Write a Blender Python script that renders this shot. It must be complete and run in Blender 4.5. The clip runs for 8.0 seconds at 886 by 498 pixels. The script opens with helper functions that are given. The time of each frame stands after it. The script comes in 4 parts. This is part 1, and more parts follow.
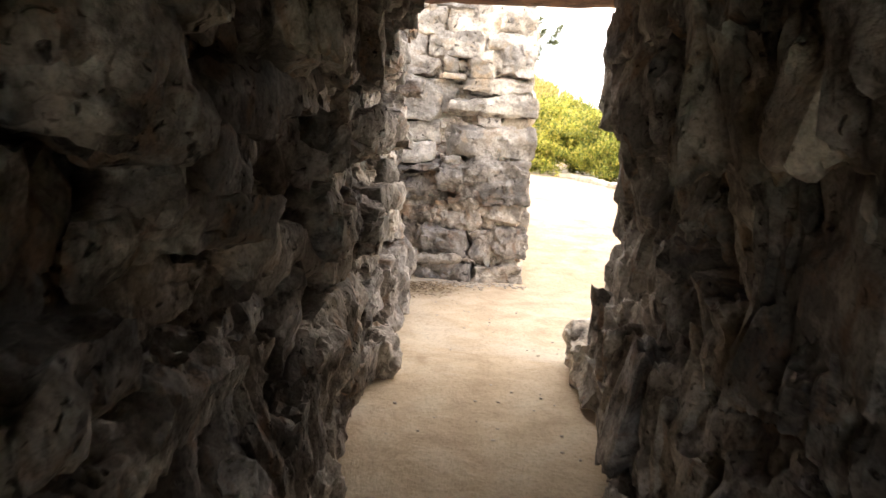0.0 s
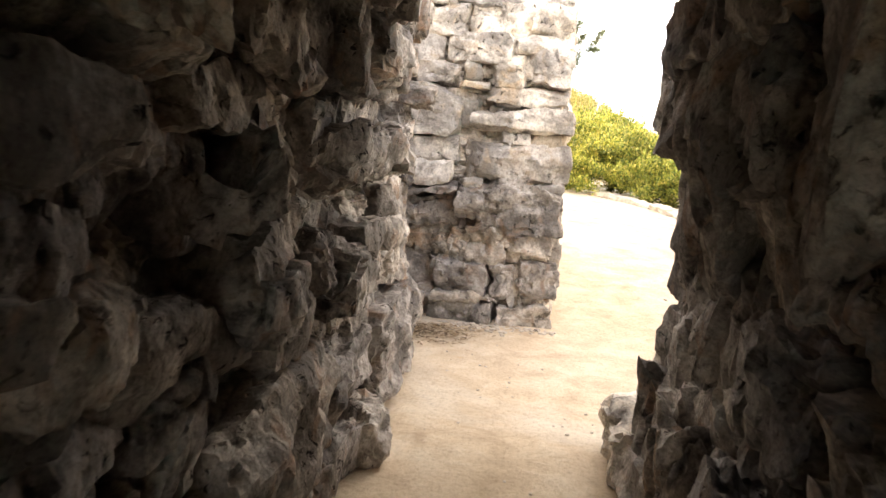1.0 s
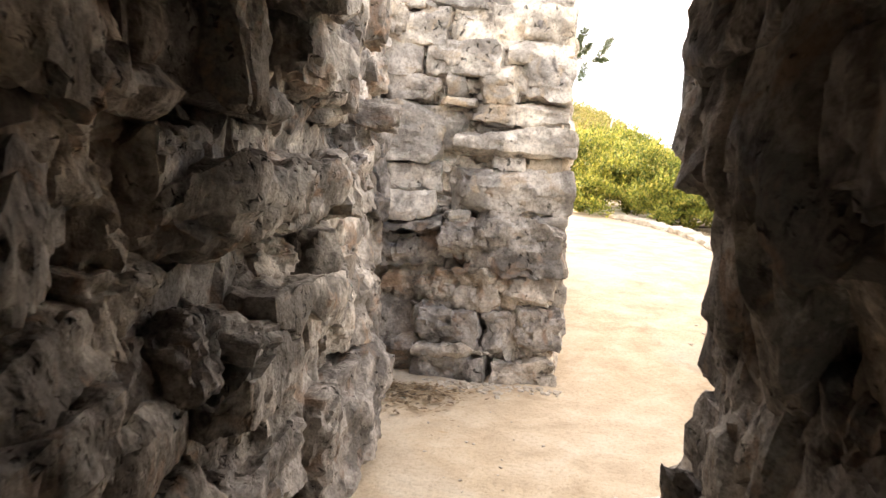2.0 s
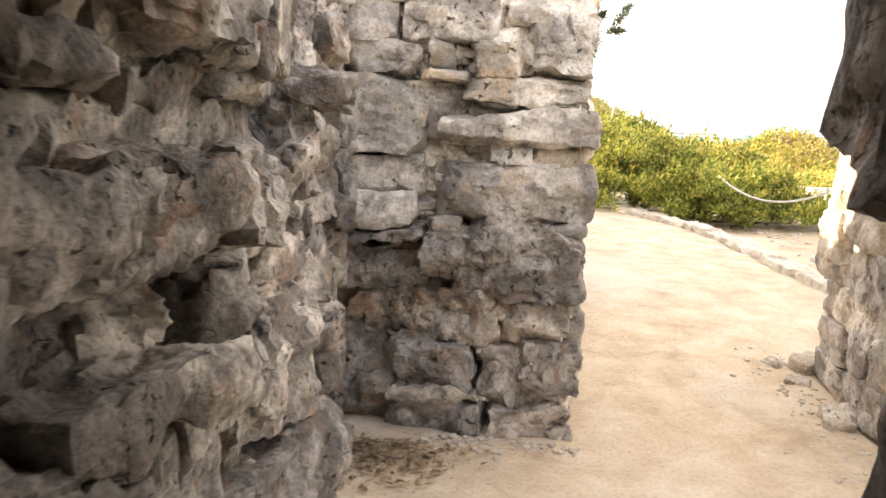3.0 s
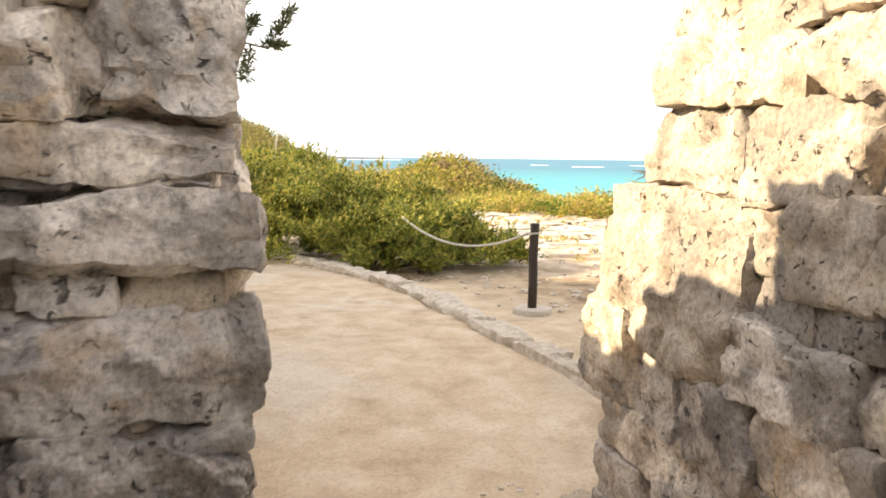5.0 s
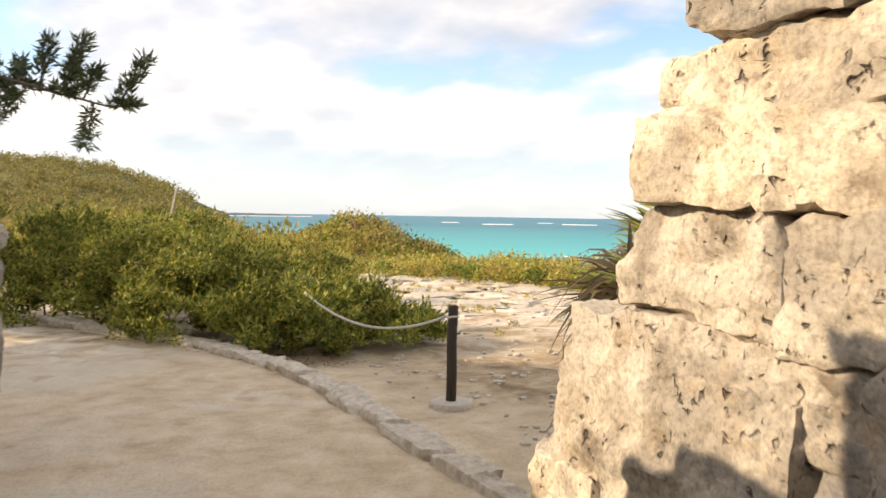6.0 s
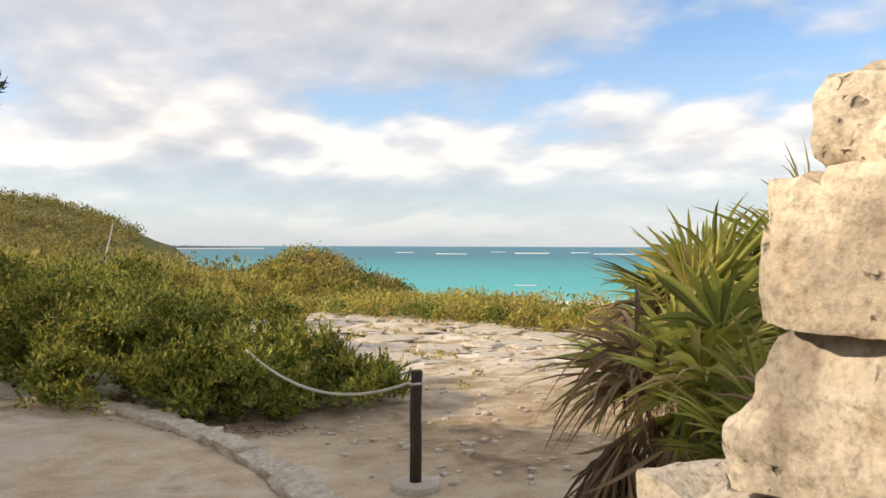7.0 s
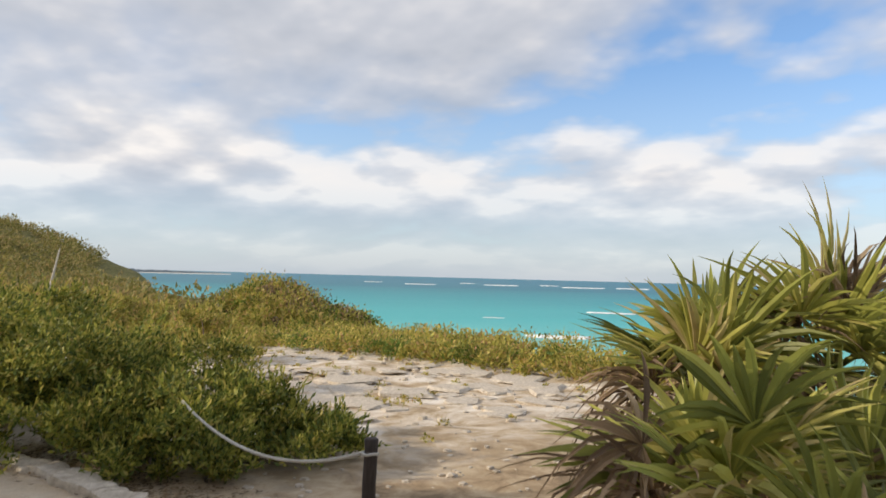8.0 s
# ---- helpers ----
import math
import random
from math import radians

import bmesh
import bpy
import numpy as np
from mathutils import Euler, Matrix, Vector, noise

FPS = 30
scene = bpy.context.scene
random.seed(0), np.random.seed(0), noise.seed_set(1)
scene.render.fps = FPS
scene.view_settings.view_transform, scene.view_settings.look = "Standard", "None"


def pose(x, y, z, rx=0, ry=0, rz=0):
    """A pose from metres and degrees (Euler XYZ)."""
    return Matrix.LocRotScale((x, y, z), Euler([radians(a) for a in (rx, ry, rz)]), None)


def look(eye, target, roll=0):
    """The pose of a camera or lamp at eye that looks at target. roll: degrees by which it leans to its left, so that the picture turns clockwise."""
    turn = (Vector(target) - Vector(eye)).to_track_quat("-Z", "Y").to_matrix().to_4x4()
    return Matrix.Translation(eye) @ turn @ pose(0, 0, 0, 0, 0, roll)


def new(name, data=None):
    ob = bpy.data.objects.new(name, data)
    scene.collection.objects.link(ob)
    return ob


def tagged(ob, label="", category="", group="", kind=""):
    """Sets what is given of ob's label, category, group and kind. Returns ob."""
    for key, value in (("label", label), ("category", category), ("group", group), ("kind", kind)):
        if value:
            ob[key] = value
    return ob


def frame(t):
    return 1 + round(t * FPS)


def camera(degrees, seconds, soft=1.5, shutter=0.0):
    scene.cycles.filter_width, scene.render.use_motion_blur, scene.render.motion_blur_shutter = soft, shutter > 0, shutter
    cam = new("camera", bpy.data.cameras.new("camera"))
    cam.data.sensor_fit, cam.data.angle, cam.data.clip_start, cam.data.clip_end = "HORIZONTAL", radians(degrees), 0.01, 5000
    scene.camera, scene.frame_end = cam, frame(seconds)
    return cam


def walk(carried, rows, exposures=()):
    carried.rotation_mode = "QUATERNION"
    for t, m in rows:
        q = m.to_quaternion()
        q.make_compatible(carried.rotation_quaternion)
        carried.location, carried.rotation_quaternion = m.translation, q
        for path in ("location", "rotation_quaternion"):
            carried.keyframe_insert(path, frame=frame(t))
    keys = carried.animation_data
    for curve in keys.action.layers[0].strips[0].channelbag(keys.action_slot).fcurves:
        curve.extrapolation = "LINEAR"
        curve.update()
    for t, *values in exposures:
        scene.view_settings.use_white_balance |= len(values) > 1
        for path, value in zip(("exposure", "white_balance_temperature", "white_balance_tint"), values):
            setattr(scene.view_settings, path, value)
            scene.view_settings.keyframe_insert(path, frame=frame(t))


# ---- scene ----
cam = camera(59.8, 8.0, soft=1.5, shutter=0.25)
METRES, EYE, TILT, LEAN, TURN = 8.0, 1.5, 0.0, 0.0, 0.0
PATH = [
    (0, (0.445, 0.21, 1.556), (0.327, 2.172, 1.19), 2.8),
    (0.5, (0.502, 0.686, 1.593), (0.297, 2.642, 1.233), 2.9),
    (1, (0.503, 1.206, 1.58), (0.296, 3.165, 1.236), 3.7),
    (1.5, (0.55, 1.709, 1.603), (0.315, 3.67, 1.292), 3.1),
    (1.7, (0.638, 1.858, 1.613), (0.394, 3.821, 1.316), 2.9),
    (2.8, (0.555, 3.017, 1.576), (0.277, 4.973, 1.264), 0.6),
    (3, (0.542, 3.239, 1.582), (0.296, 5.197, 1.258), 2.0),
    (3.5, (0.479, 3.753, 1.602), (0.402, 5.727, 1.286), 1.3),
    (4, (0.511, 4.214, 1.605), (0.63, 6.176, 1.238), 1.0),
    (4.5, (0.619, 4.699, 1.661), (0.965, 6.646, 1.363), 2.0),
    (5, (0.681, 5.212, 1.74), (1.261, 7.111, 1.501), 0.7),
    (5.2, (0.693, 5.36, 1.77), (1.337, 7.243, 1.564), 1.1),
    (6.3, (1.078, 6.373, 1.97), (1.949, 8.172, 1.895), 0.5),
    (6.5, (1.104, 6.571, 2.026), (2.021, 8.346, 1.945), 0.4),
    (7, (1.305, 6.926, 2.051), (2.209, 8.71, 2.04), 0.2),
    (7.5, (1.481, 7.167, 2.124), (2.406, 8.94, 2.1), 1.8),
    (8, (1.703, 7.628, 2.163), (2.676, 9.375, 2.232), 1.5),
]
EXPOSURES = [(0.0, 2.95, 7500, 14), (1.5, 2.75, 7500, 14), (3.0, 2.25, 7400, 14), (4.0, 1.85, 7400, 13), (4.6, 1.6, 7450, 14), (5.2, 1.3, 7450, 14), (6.3, 0.52, 7300, 13), (7.0, 0.3, 7000, 12), (8.0, 0.07, 6550, 11)]
walk(cam, [(t, look(eye, target, roll)) for t, eye, target, roll in PATH], EXPOSURES)

# ---- world and sun ----
SUN_WAY = Vector((-0.93, 0.36, 0.47)).normalized()      # towards the sun


def shader(nodes, kind, **values):
    n = nodes.new(kind)
    for key, value in values.items():
        n.inputs[key.replace("_", " ")].default_value = value
    return n


def ramp(nodes, stops, mode="LINEAR"):
    n = nodes.new("ShaderNodeValToRGB")
    n.color_ramp.interpolation = mode
    e = n.color_ramp.elements
    while len(e) < len(stops):
        e.new(0.5)
    for el, (at, c) in zip(e, stops):
        el.position = at
        el.color = (*c, 1) if isinstance(c, tuple) else (c, c, c, 1)
    return n


def make_world():
    w = bpy.data.worlds.new("sky")
    scene.world = w
    w.use_nodes = True
    nt = w.node_tree
    nd, ln = nt.nodes, nt.links.new
    nd.clear()
    sky = nd.new("ShaderNodeTexSky")
    sky.sky_type, sky.sun_disc = "NISHITA", False
    sky.sun_elevation = math.asin(SUN_WAY.z)
    sky.sun_rotation = math.atan2(SUN_WAY.x, SUN_WAY.y)
    sky.air_density, sky.dust_density, sky.ozone_density = 1.0, 0.6, 2.0
    co = nd.new("ShaderNodeTexCoord")
    sep = nd.new("ShaderNodeSeparateXYZ")
    ln(co.outputs["Generated"], sep.inputs[0])
    ab = nd.new("ShaderNodeMath")
    ab.operation = "ABSOLUTE"
    ln(sep.outputs["Z"], ab.inputs[0])

    def sheet(lift):
        """Cloud thickness seen along the way lifted by a little: the way divided by its height, so that clouds flatten towards the horizon."""
        add = nd.new("ShaderNodeVectorMath")
        add.inputs[1].default_value = (0, 0, lift)
        ln(co.outputs["Generated"], add.inputs[0])
        sp = nd.new("ShaderNodeSeparateXYZ")
        ln(add.outputs[0], sp.inputs[0])
        a1 = nd.new("ShaderNodeMath")
        a1.operation = "ABSOLUTE"
        ln(sp.outputs["Z"], a1.inputs[0])
        up = nd.new("ShaderNodeMath")
        up.inputs[1].default_value = 0.24
        ln(a1.outputs[0], up.inputs[0])
        com = nd.new("ShaderNodeCombineXYZ")
        for k in "XYZ":
            ln(up.outputs[0], com.inputs[k])
        div = nd.new("ShaderNodeVectorMath")
        div.operation = "DIVIDE"
        ln(add.outputs[0], div.inputs[0])
        ln(com.outputs[0], div.inputs[1])
        mp = nd.new("ShaderNodeMapping")
        mp.inputs["Location"].default_value = (3.3, 6.2, 0.0)
        mp.inputs["Rotation"].default_value = (0.0, 0.0, 0.66)
        mp.inputs["Scale"].default_value = (1.0, 0.9, 0.5)
        ln(div.outputs[0], mp.inputs[0])
        big = shader(nd, "ShaderNodeTexNoise", Scale=1.05, Detail=6.0, Roughness=0.45, Distortion=0.1)
        ln(mp.outputs[0], big.inputs["Vector"])
        puff = nd.new("ShaderNodeTexVoronoi")
        puff.feature = "SMOOTH_F1"
        puff.inputs["Scale"].default_value = 3.6
        puff.inputs["Detail"].default_value = 3.0
        puff.inputs["Smoothness"].default_value = 0.45
        ln(mp.outputs[0], puff.inputs["Vector"])
        mul = nd.new("ShaderNodeMath")
        mul.operation = "MULTIPLY_ADD"
        mul.inputs[1].default_value = -0.11
        ln(puff.outputs["Distance"], mul.inputs[0])
        ln(big.outputs["Fac"], mul.inputs[2])
        return mul.outputs[0]

    here, above = sheet(0.0), sheet(0.028)
    cover = ramp(nd, [(0.25, 0.0), (0.33, 0.80), (0.45, 1.0)])
    ln(here, cover.inputs[0])
    slope = nd.new("ShaderNodeMath")
    slope.operation = "SUBTRACT"
    ln(here, slope.inputs[0])
    ln(above, slope.inputs[1])
    lit = nd.new("ShaderNodeMapRange")
    lit.inputs["From Min"].default_value, lit.inputs["From Max"].default_value = -0.11, 0.085
    ln(slope.outputs[0], lit.inputs["Value"])
    thick = ramp(nd, [(0.0, (0.50, 0.54, 0.61)), (0.45, (0.63, 0.655, 0.71)), (0.75, (0.79, 0.79, 0.81)), (1.0, (1.0, 0.965, 0.93))])
    ln(lit.outputs[0], thick.inputs[0])
    gain = nd.new("ShaderNodeVectorMath")
    gain.operation = "SCALE"
    gain.inputs["Scale"].default_value = 7.0
    ln(thick.outputs[0], gain.inputs[0])
    blue = nd.new("ShaderNodeVectorMath")
    blue.operation = "MULTIPLY"
    blue.inputs[1].default_value = (1.1, 1.25, 1.42)
    ln(sky.outputs[0], blue.inputs[0])
    # haze near the horizon
    hz = ramp(nd, [(0.0, 0.75), (0.10, 0.45), (0.26, 0.0)])
    ln(ab.outputs[0], hz.inputs[0])
    tone = nd.new("ShaderNodeMix")
    tone.data_type = "RGBA"
    ln(blue.outputs[0], tone.inputs["A"])
    tone.inputs["B"].default_value = (4.0, 4.55, 5.3, 1)
    ln(hz.outputs[0], tone.inputs["Factor"])
    mix = nd.new("ShaderNodeMix")
    mix.data_type = "RGBA"
    dim = nd.new("ShaderNodeMath")
    dim.operation = "MULTIPLY"
    low = ramp(nd, [(0.0, 0.10), (0.06, 0.45), (0.13, 0.97)])
    ln(ab.outputs[0], low.inputs[0])
    ln(cover.outputs[0], dim.inputs[0])
    ln(low.outputs[0], dim.inputs[1])
    ln(dim.outputs[0], mix.inputs["Factor"])
    ln(tone.outputs["Result"], mix.inputs["A"])
    ln(gain.outputs[0], mix.inputs["B"])
    bg = nd.new("ShaderNodeBackground")
    bg.inputs["Strength"].default_value = 0.13
    ln(mix.outputs["Result"], bg.inputs["Color"])
    out = nd.new("ShaderNodeOutputWorld")
    ln(bg.outputs[0], out.inputs["Surface"])


make_world()
sun = new("sun", bpy.data.lights.new("sun", "SUN"))
sun.data.energy, sun.data.angle, sun.data.color = 3.6, radians(0.7), (1.0, 0.86, 0.66)
sun.matrix_world = look((0, 0, 30), Vector((0, 0, 30)) - SUN_WAY)

# ---- materials ----


def material(name, build):
    m = bpy.data.materials.new(name)
    m.use_nodes = True
    nt = m.node_tree
    build(nt.nodes, nt.links.new, nt.nodes["Principled BSDF"])
    return m


def mixed(nd, ln, fac, a, b, mode="MIX"):
    n = nd.new("ShaderNodeMix")
    n.data_type, n.blend_type = "RGBA", mode
    for sock, v in (("Factor", fac), ("A", a), ("B", b)):
        if isinstance(v, (int, float)):
            n.inputs[sock].default_value = v
        elif isinstance(v, tuple):
            n.inputs[sock].default_value = (*v, 1)
        else:
            ln(v, n.inputs[sock])
    return n.outputs["Result"]


def place(nd):
    return nd.new("ShaderNodeNewGeometry").outputs["Position"]


def noisy(nd, ln, vec, scale, detail=5.0, rough=0.6, dist=0.0):
    n = shader(nd, "ShaderNodeTexNoise", Scale=scale, Detail=detail, Roughness=rough, Distortion=dist)
    ln(vec, n.inputs["Vector"])
    return n.outputs["Fac"]


def bumped(nd, ln, bsdf, heights):
    last = None
    for h, strength, distance in heights:
        b = nd.new("ShaderNodeBump")
        b.inputs["Strength"].default_value, b.inputs["Distance"].default_value = strength, distance
        ln(h, b.inputs["Height"])
        if last:
            ln(last, b.inputs["Normal"])
        last = b.outputs[0]
    ln(last, bsdf.inputs["Normal"])


def stone_look(pale, mid, dark, lichen, tan, pits=1.0):
    def build(nd, ln, bsdf):
        p = place(nd)
        rnd = nd.new("ShaderNodeObjectInfo").outputs["Random"]
        big = noisy(nd, ln, p, 3.2, 6, 0.62, 0.4)
        fine = noisy(nd, ln, p, 26, 8, 0.7)
        broad = noisy(nd, ln, p, 6.5, 10, 0.66, 0.3)
        grain = noisy(nd, ln, p, 140, 4, 0.7)
        c1 = ramp(nd, [(0.34, dark), (0.44, mid), (0.60, pale)])
        ln(broad, c1.inputs[0])
        patch = ramp(nd, [(0.47, 0.0), (0.56, 1.0)])
        ln(big, patch.inputs[0])
        fade = nd.new("ShaderNodeMath")
        fade.operation = "MULTIPLY"
        fade.inputs[1].default_value = 0.78
        ln(patch.outputs[0], fade.inputs[0])
        col = mixed(nd, ln, fade.outputs[0], c1.outputs[0], lichen)
        stain = ramp(nd, [(0.56, 0.0), (0.68, 0.75)])
        ln(noisy(nd, ln, p, 5.7, 5, 0.6, 0.8), stain.inputs[0])
        col = mixed(nd, ln, stain.outputs[0], col, tan)
        tone = ramp(nd, [(0.0, (0.74, 0.72, 0.71)), (0.5, (1.02, 1.0, 0.97)), (1.0, (1.26, 1.19, 1.08))])
        ln(rnd, tone.inputs[0])
        col = mixed(nd, ln, 1.0, col, tone.outputs[0], "MULTIPLY")
        speck = ramp(nd, [(0.32, (0.48, 0.46, 0.44)), (0.50, (1.0, 1.0, 1.0)), (0.68, (1.25, 1.24, 1.22))])
        ln(noisy(nd, ln, p, 55, 5, 0.7), speck.inputs[0])
        col = mixed(nd, ln, 0.75, col, speck.outputs[0], "MULTIPLY")
        pit_noise = noisy(nd, ln, p, 30, 2, 0.5, 0.7)
        pit = ramp(nd, [(0.27, 0.0), (0.38, 1.0)])
        ln(pit_noise, pit.inputs[0])
        spot = ramp(nd, [(0.46, 1.0), (0.58, 0.0)])
        ln(noisy(nd, ln, p, 5, 3, 0.5), spot.inputs[0])
        hole = ramp(nd, [(0.29, 0.30), (0.36, 1.0)])
        ln(pit_noise, hole.inputs[0])
        holes = mixed(nd, ln, spot.outputs[0], hole.outputs[0], (1.0, 1.0, 1.0))
        col = mixed(nd, ln, 1.0, col, holes, "MULTIPLY")
        ln(col, bsdf.inputs["Base Color"])
        bsdf.inputs["Roughness"].default_value = 0.9
        bsdf.inputs["Specular IOR Level"].default_value = 0.25
        ridge = noisy(nd, ln, p, 15, 5, 0.55)
        holes_h = mixed(nd, ln, spot.outputs[0], pit.outputs[0], (1.0, 1.0, 1.0))
        bumped(nd, ln, bsdf, [(ridge, 0.7, 0.026 * pits), (holes_h, 0.9, 0.022 * pits), (fine, 0.45, 0.008), (grain, 0.25, 0.002)])
    return build


GREY_STONE = material("weathered grey limestone", stone_look((0.73, 0.685, 0.625), (0.54, 0.50, 0.45), (0.13, 0.115, 0.105), (0.23, 0.212, 0.195), (0.47, 0.37, 0.265)))
# Darker than the grey stone; used in the passage and low on the gateway.
CAVE_STONE = material("dark limestone", stone_look((0.53, 0.49, 0.45), (0.30, 0.275, 0.25), (0.06, 0.051, 0.045), (0.115, 0.104, 0.096), (0.31, 0.21, 0.15), 1.5))
TAN_STONE = material("tan sunlit limestone", stone_look((0.62, 0.565, 0.48), (0.50, 0.44, 0.36), (0.24, 0.195, 0.15), (0.32, 0.285, 0.24), (0.50, 0.405, 0.295), 0.9))
MORTAR = material("crumbling lime mortar", stone_look((0.50, 0.455, 0.395), (0.40, 0.355, 0.30), (0.18, 0.15, 0.125), (0.24, 0.215, 0.19), (0.39, 0.31, 0.225), 1.3))
LINTEL = material("reddish stained stone", stone_look((0.30, 0.17, 0.11), (0.22, 0.12, 0.08), (0.08, 0.05, 0.04), (0.12, 0.08, 0.06), (0.28, 0.15, 0.09)))


def sand_build(nd, ln, bsdf):
    p = place(nd)
    big = noisy(nd, ln, p, 0.55, 6, 0.6, 0.5)
    mid = noisy(nd, ln, p, 3.4, 6, 0.62, 0.3)
    fine = noisy(nd, ln, p, 42, 6, 0.7)
    c = ramp(nd, [(0.30, (0.47, 0.36, 0.245)), (0.50, (0.60, 0.48, 0.34)), (0.70, (0.69, 0.59, 0.45))])
    ln(mid, c.inputs[0])
    patch = ramp(nd, [(0.52, 0.0), (0.60, 0.55)])
    ln(big, patch.inputs[0])
    col = mixed(nd, ln, patch.outputs[0], c.outputs[0], (0.66, 0.60, 0.50))
    wet = ramp(nd, [(0.60, 0.0), (0.70, 0.6)])
    ln(noisy(nd, ln, p, 1.7, 5, 0.6, 0.8), wet.inputs[0])
    col = mixed(nd, ln, wet.outputs[0], col, (0.38, 0.27, 0.175))
    sp = ramp(nd, [(0.32, (0.72, 0.70, 0.68)), (0.52, (1.0, 1.0, 1.0))])
    ln(fine, sp.inputs[0])
    col = mixed(nd, ln, 0.8, col, sp.outputs[0], "MULTIPLY")
    # bare pale rock out on the headland, with dry grass and scrub past it
    sep = nd.new("ShaderNodeSeparateXYZ")
    ln(p, sep.inputs[0])
    far = nd.new("ShaderNodeMapRange")
    far.inputs["From Min"].default_value, far.inputs["From Max"].default_value = 17.0, 19.5
    wob = nd.new("ShaderNodeMath")
    wob.operation = "MULTIPLY_ADD"
    wob.inputs[1].default_value = 5.0
    ln(noisy(nd, ln, p, 0.5, 4, 0.6), wob.inputs[0])
    ln(sep.outputs["Y"], wob.inputs[2])
    ln(wob.outputs[0], far.inputs["Value"])
    # a browner, darker band off the path, between the sand and the rock
    band_at = nd.new("ShaderNodeMapRange")
    band_at.interpolation_type = "SMOOTHSTEP"
    band_at.inputs["From Min"].default_value, band_at.inputs["From Max"].default_value = 13.8, 15.6
    ln(wob.outputs[0], band_at.inputs["Value"])
    brown_band = ramp(nd, [(0.36, (0.20, 0.145, 0.09)), (0.50, (0.36, 0.265, 0.165)), (0.64, (0.50, 0.40, 0.27))])
    ln(noisy(nd, ln, p, 2.6, 8, 0.7, 0.5), brown_band.inputs[0])
    off_path = nd.new("ShaderNodeMapRange")
    off_path.inputs["From Min"].default_value, off_path.inputs["From Max"].default_value = 3.2, 4.6
    ln(sep.outputs["X"], off_path.inputs["Value"])
    both = nd.new("ShaderNodeMath")
    both.operation = "MULTIPLY"
    ln(band_at.outputs[0], both.inputs[0])
    ln(off_path.outputs[0], both.inputs[1])
    col = mixed(nd, ln, both.outputs[0], col, brown_band.outputs[0])
    rock = ramp(nd, [(0.32, (0.26, 0.18, 0.10)), (0.43, (0.46, 0.36, 0.24)), (0.52, (0.62, 0.53, 0.42)), (0.62, (0.76, 0.70, 0.61))])
    ln(noisy(nd, ln, p, 1.5, 8, 0.68, 0.7), rock.inputs[0])
    col = mixed(nd, ln, far.outputs[0], col, rock.outputs[0])
    scrub = nd.new("ShaderNodeMapRange")
    scrub.inputs["From Min"].default_value, scrub.inputs["From Max"].default_value = 32.0, 37.0
    ln(wob.outputs[0], scrub.inputs["Value"])
    grass = ramp(nd, [(0.35, (0.07, 0.075, 0.025)), (0.6, (0.20, 0.18, 0.06))])
    ln(noisy(nd, ln, p, 0.9, 8, 0.7), grass.inputs[0])
    col = mixed(nd, ln, scrub.outputs[0], col, grass.outputs[0])
    ln(col, bsdf.inputs["Base Color"])
    bsdf.inputs["Roughness"].default_value = 0.95
    bsdf.inputs["Specular IOR Level"].default_value = 0.15
    bumped(nd, ln, bsdf, [(mid, 0.5, 0.05), (fine, 0.45, 0.012), (noisy(nd, ln, p, 190, 3, 0.6), 0.3, 0.004)])


SAND = material("trodden pale sand", sand_build)


def sea_build(nd, ln, bsdf):
    p = place(nd)
    far = shader(nd, "ShaderNodeVectorMath")
    far.operation = "LENGTH"
    ln(p, far.inputs[0])
    wob = nd.new("ShaderNodeMath")
    wob.operation = "MULTIPLY_ADD"
    wob.inputs[1].default_value = 160.0
    mp = nd.new("ShaderNodeMapping")
    mp.inputs["Rotation"].default_value = (0, 0, 0.45)
    mp.inputs["Scale"].default_value = (0.004, 0.014, 0.01)
    ln(p, mp.inputs[0])
    ln(noisy(nd, ln, mp.outputs[0], 1.0, 5, 0.6), wob.inputs[0])
    ln(far.outputs["Value"], wob.inputs[2])
    rng = nd.new("ShaderNodeMapRange")
    rng.inputs["From Min"].default_value, rng.inputs["From Max"].default_value = 120.0, 1500.0
    ln(wob.outputs[0], rng.inputs["Value"])
    c = ramp(nd, [(0.0, (0.42, 0.62, 0.52)), (0.04, (0.17, 0.56, 0.52)), (0.12, (0.045, 0.43, 0.44)), (0.25, (0.02, 0.30, 0.34)), (0.50, (0.012, 0.17, 0.235)), (1.0, (0.02, 0.17, 0.25))])
    ln(rng.outputs[0], c.inputs[0])
    ln(c.outputs[0], bsdf.inputs["Base Color"])
    bsdf.inputs["Roughness"].default_value = 0.45
    bsdf.inputs["Specular IOR Level"].default_value = 0.25
    mp2 = nd.new("ShaderNodeMapping")
    mp2.inputs["Rotation"].default_value = (0, 0, 0.5)
    mp2.inputs["Scale"].default_value = (0.12, 0.5, 0.3)
    ln(p, mp2.inputs[0])
    bumped(nd, ln, bsdf, [(noisy(nd, ln, mp2.outputs[0], 1.0, 6, 0.65), 0.35, 0.6)])


SEA = material("turquoise sea water", sea_build)


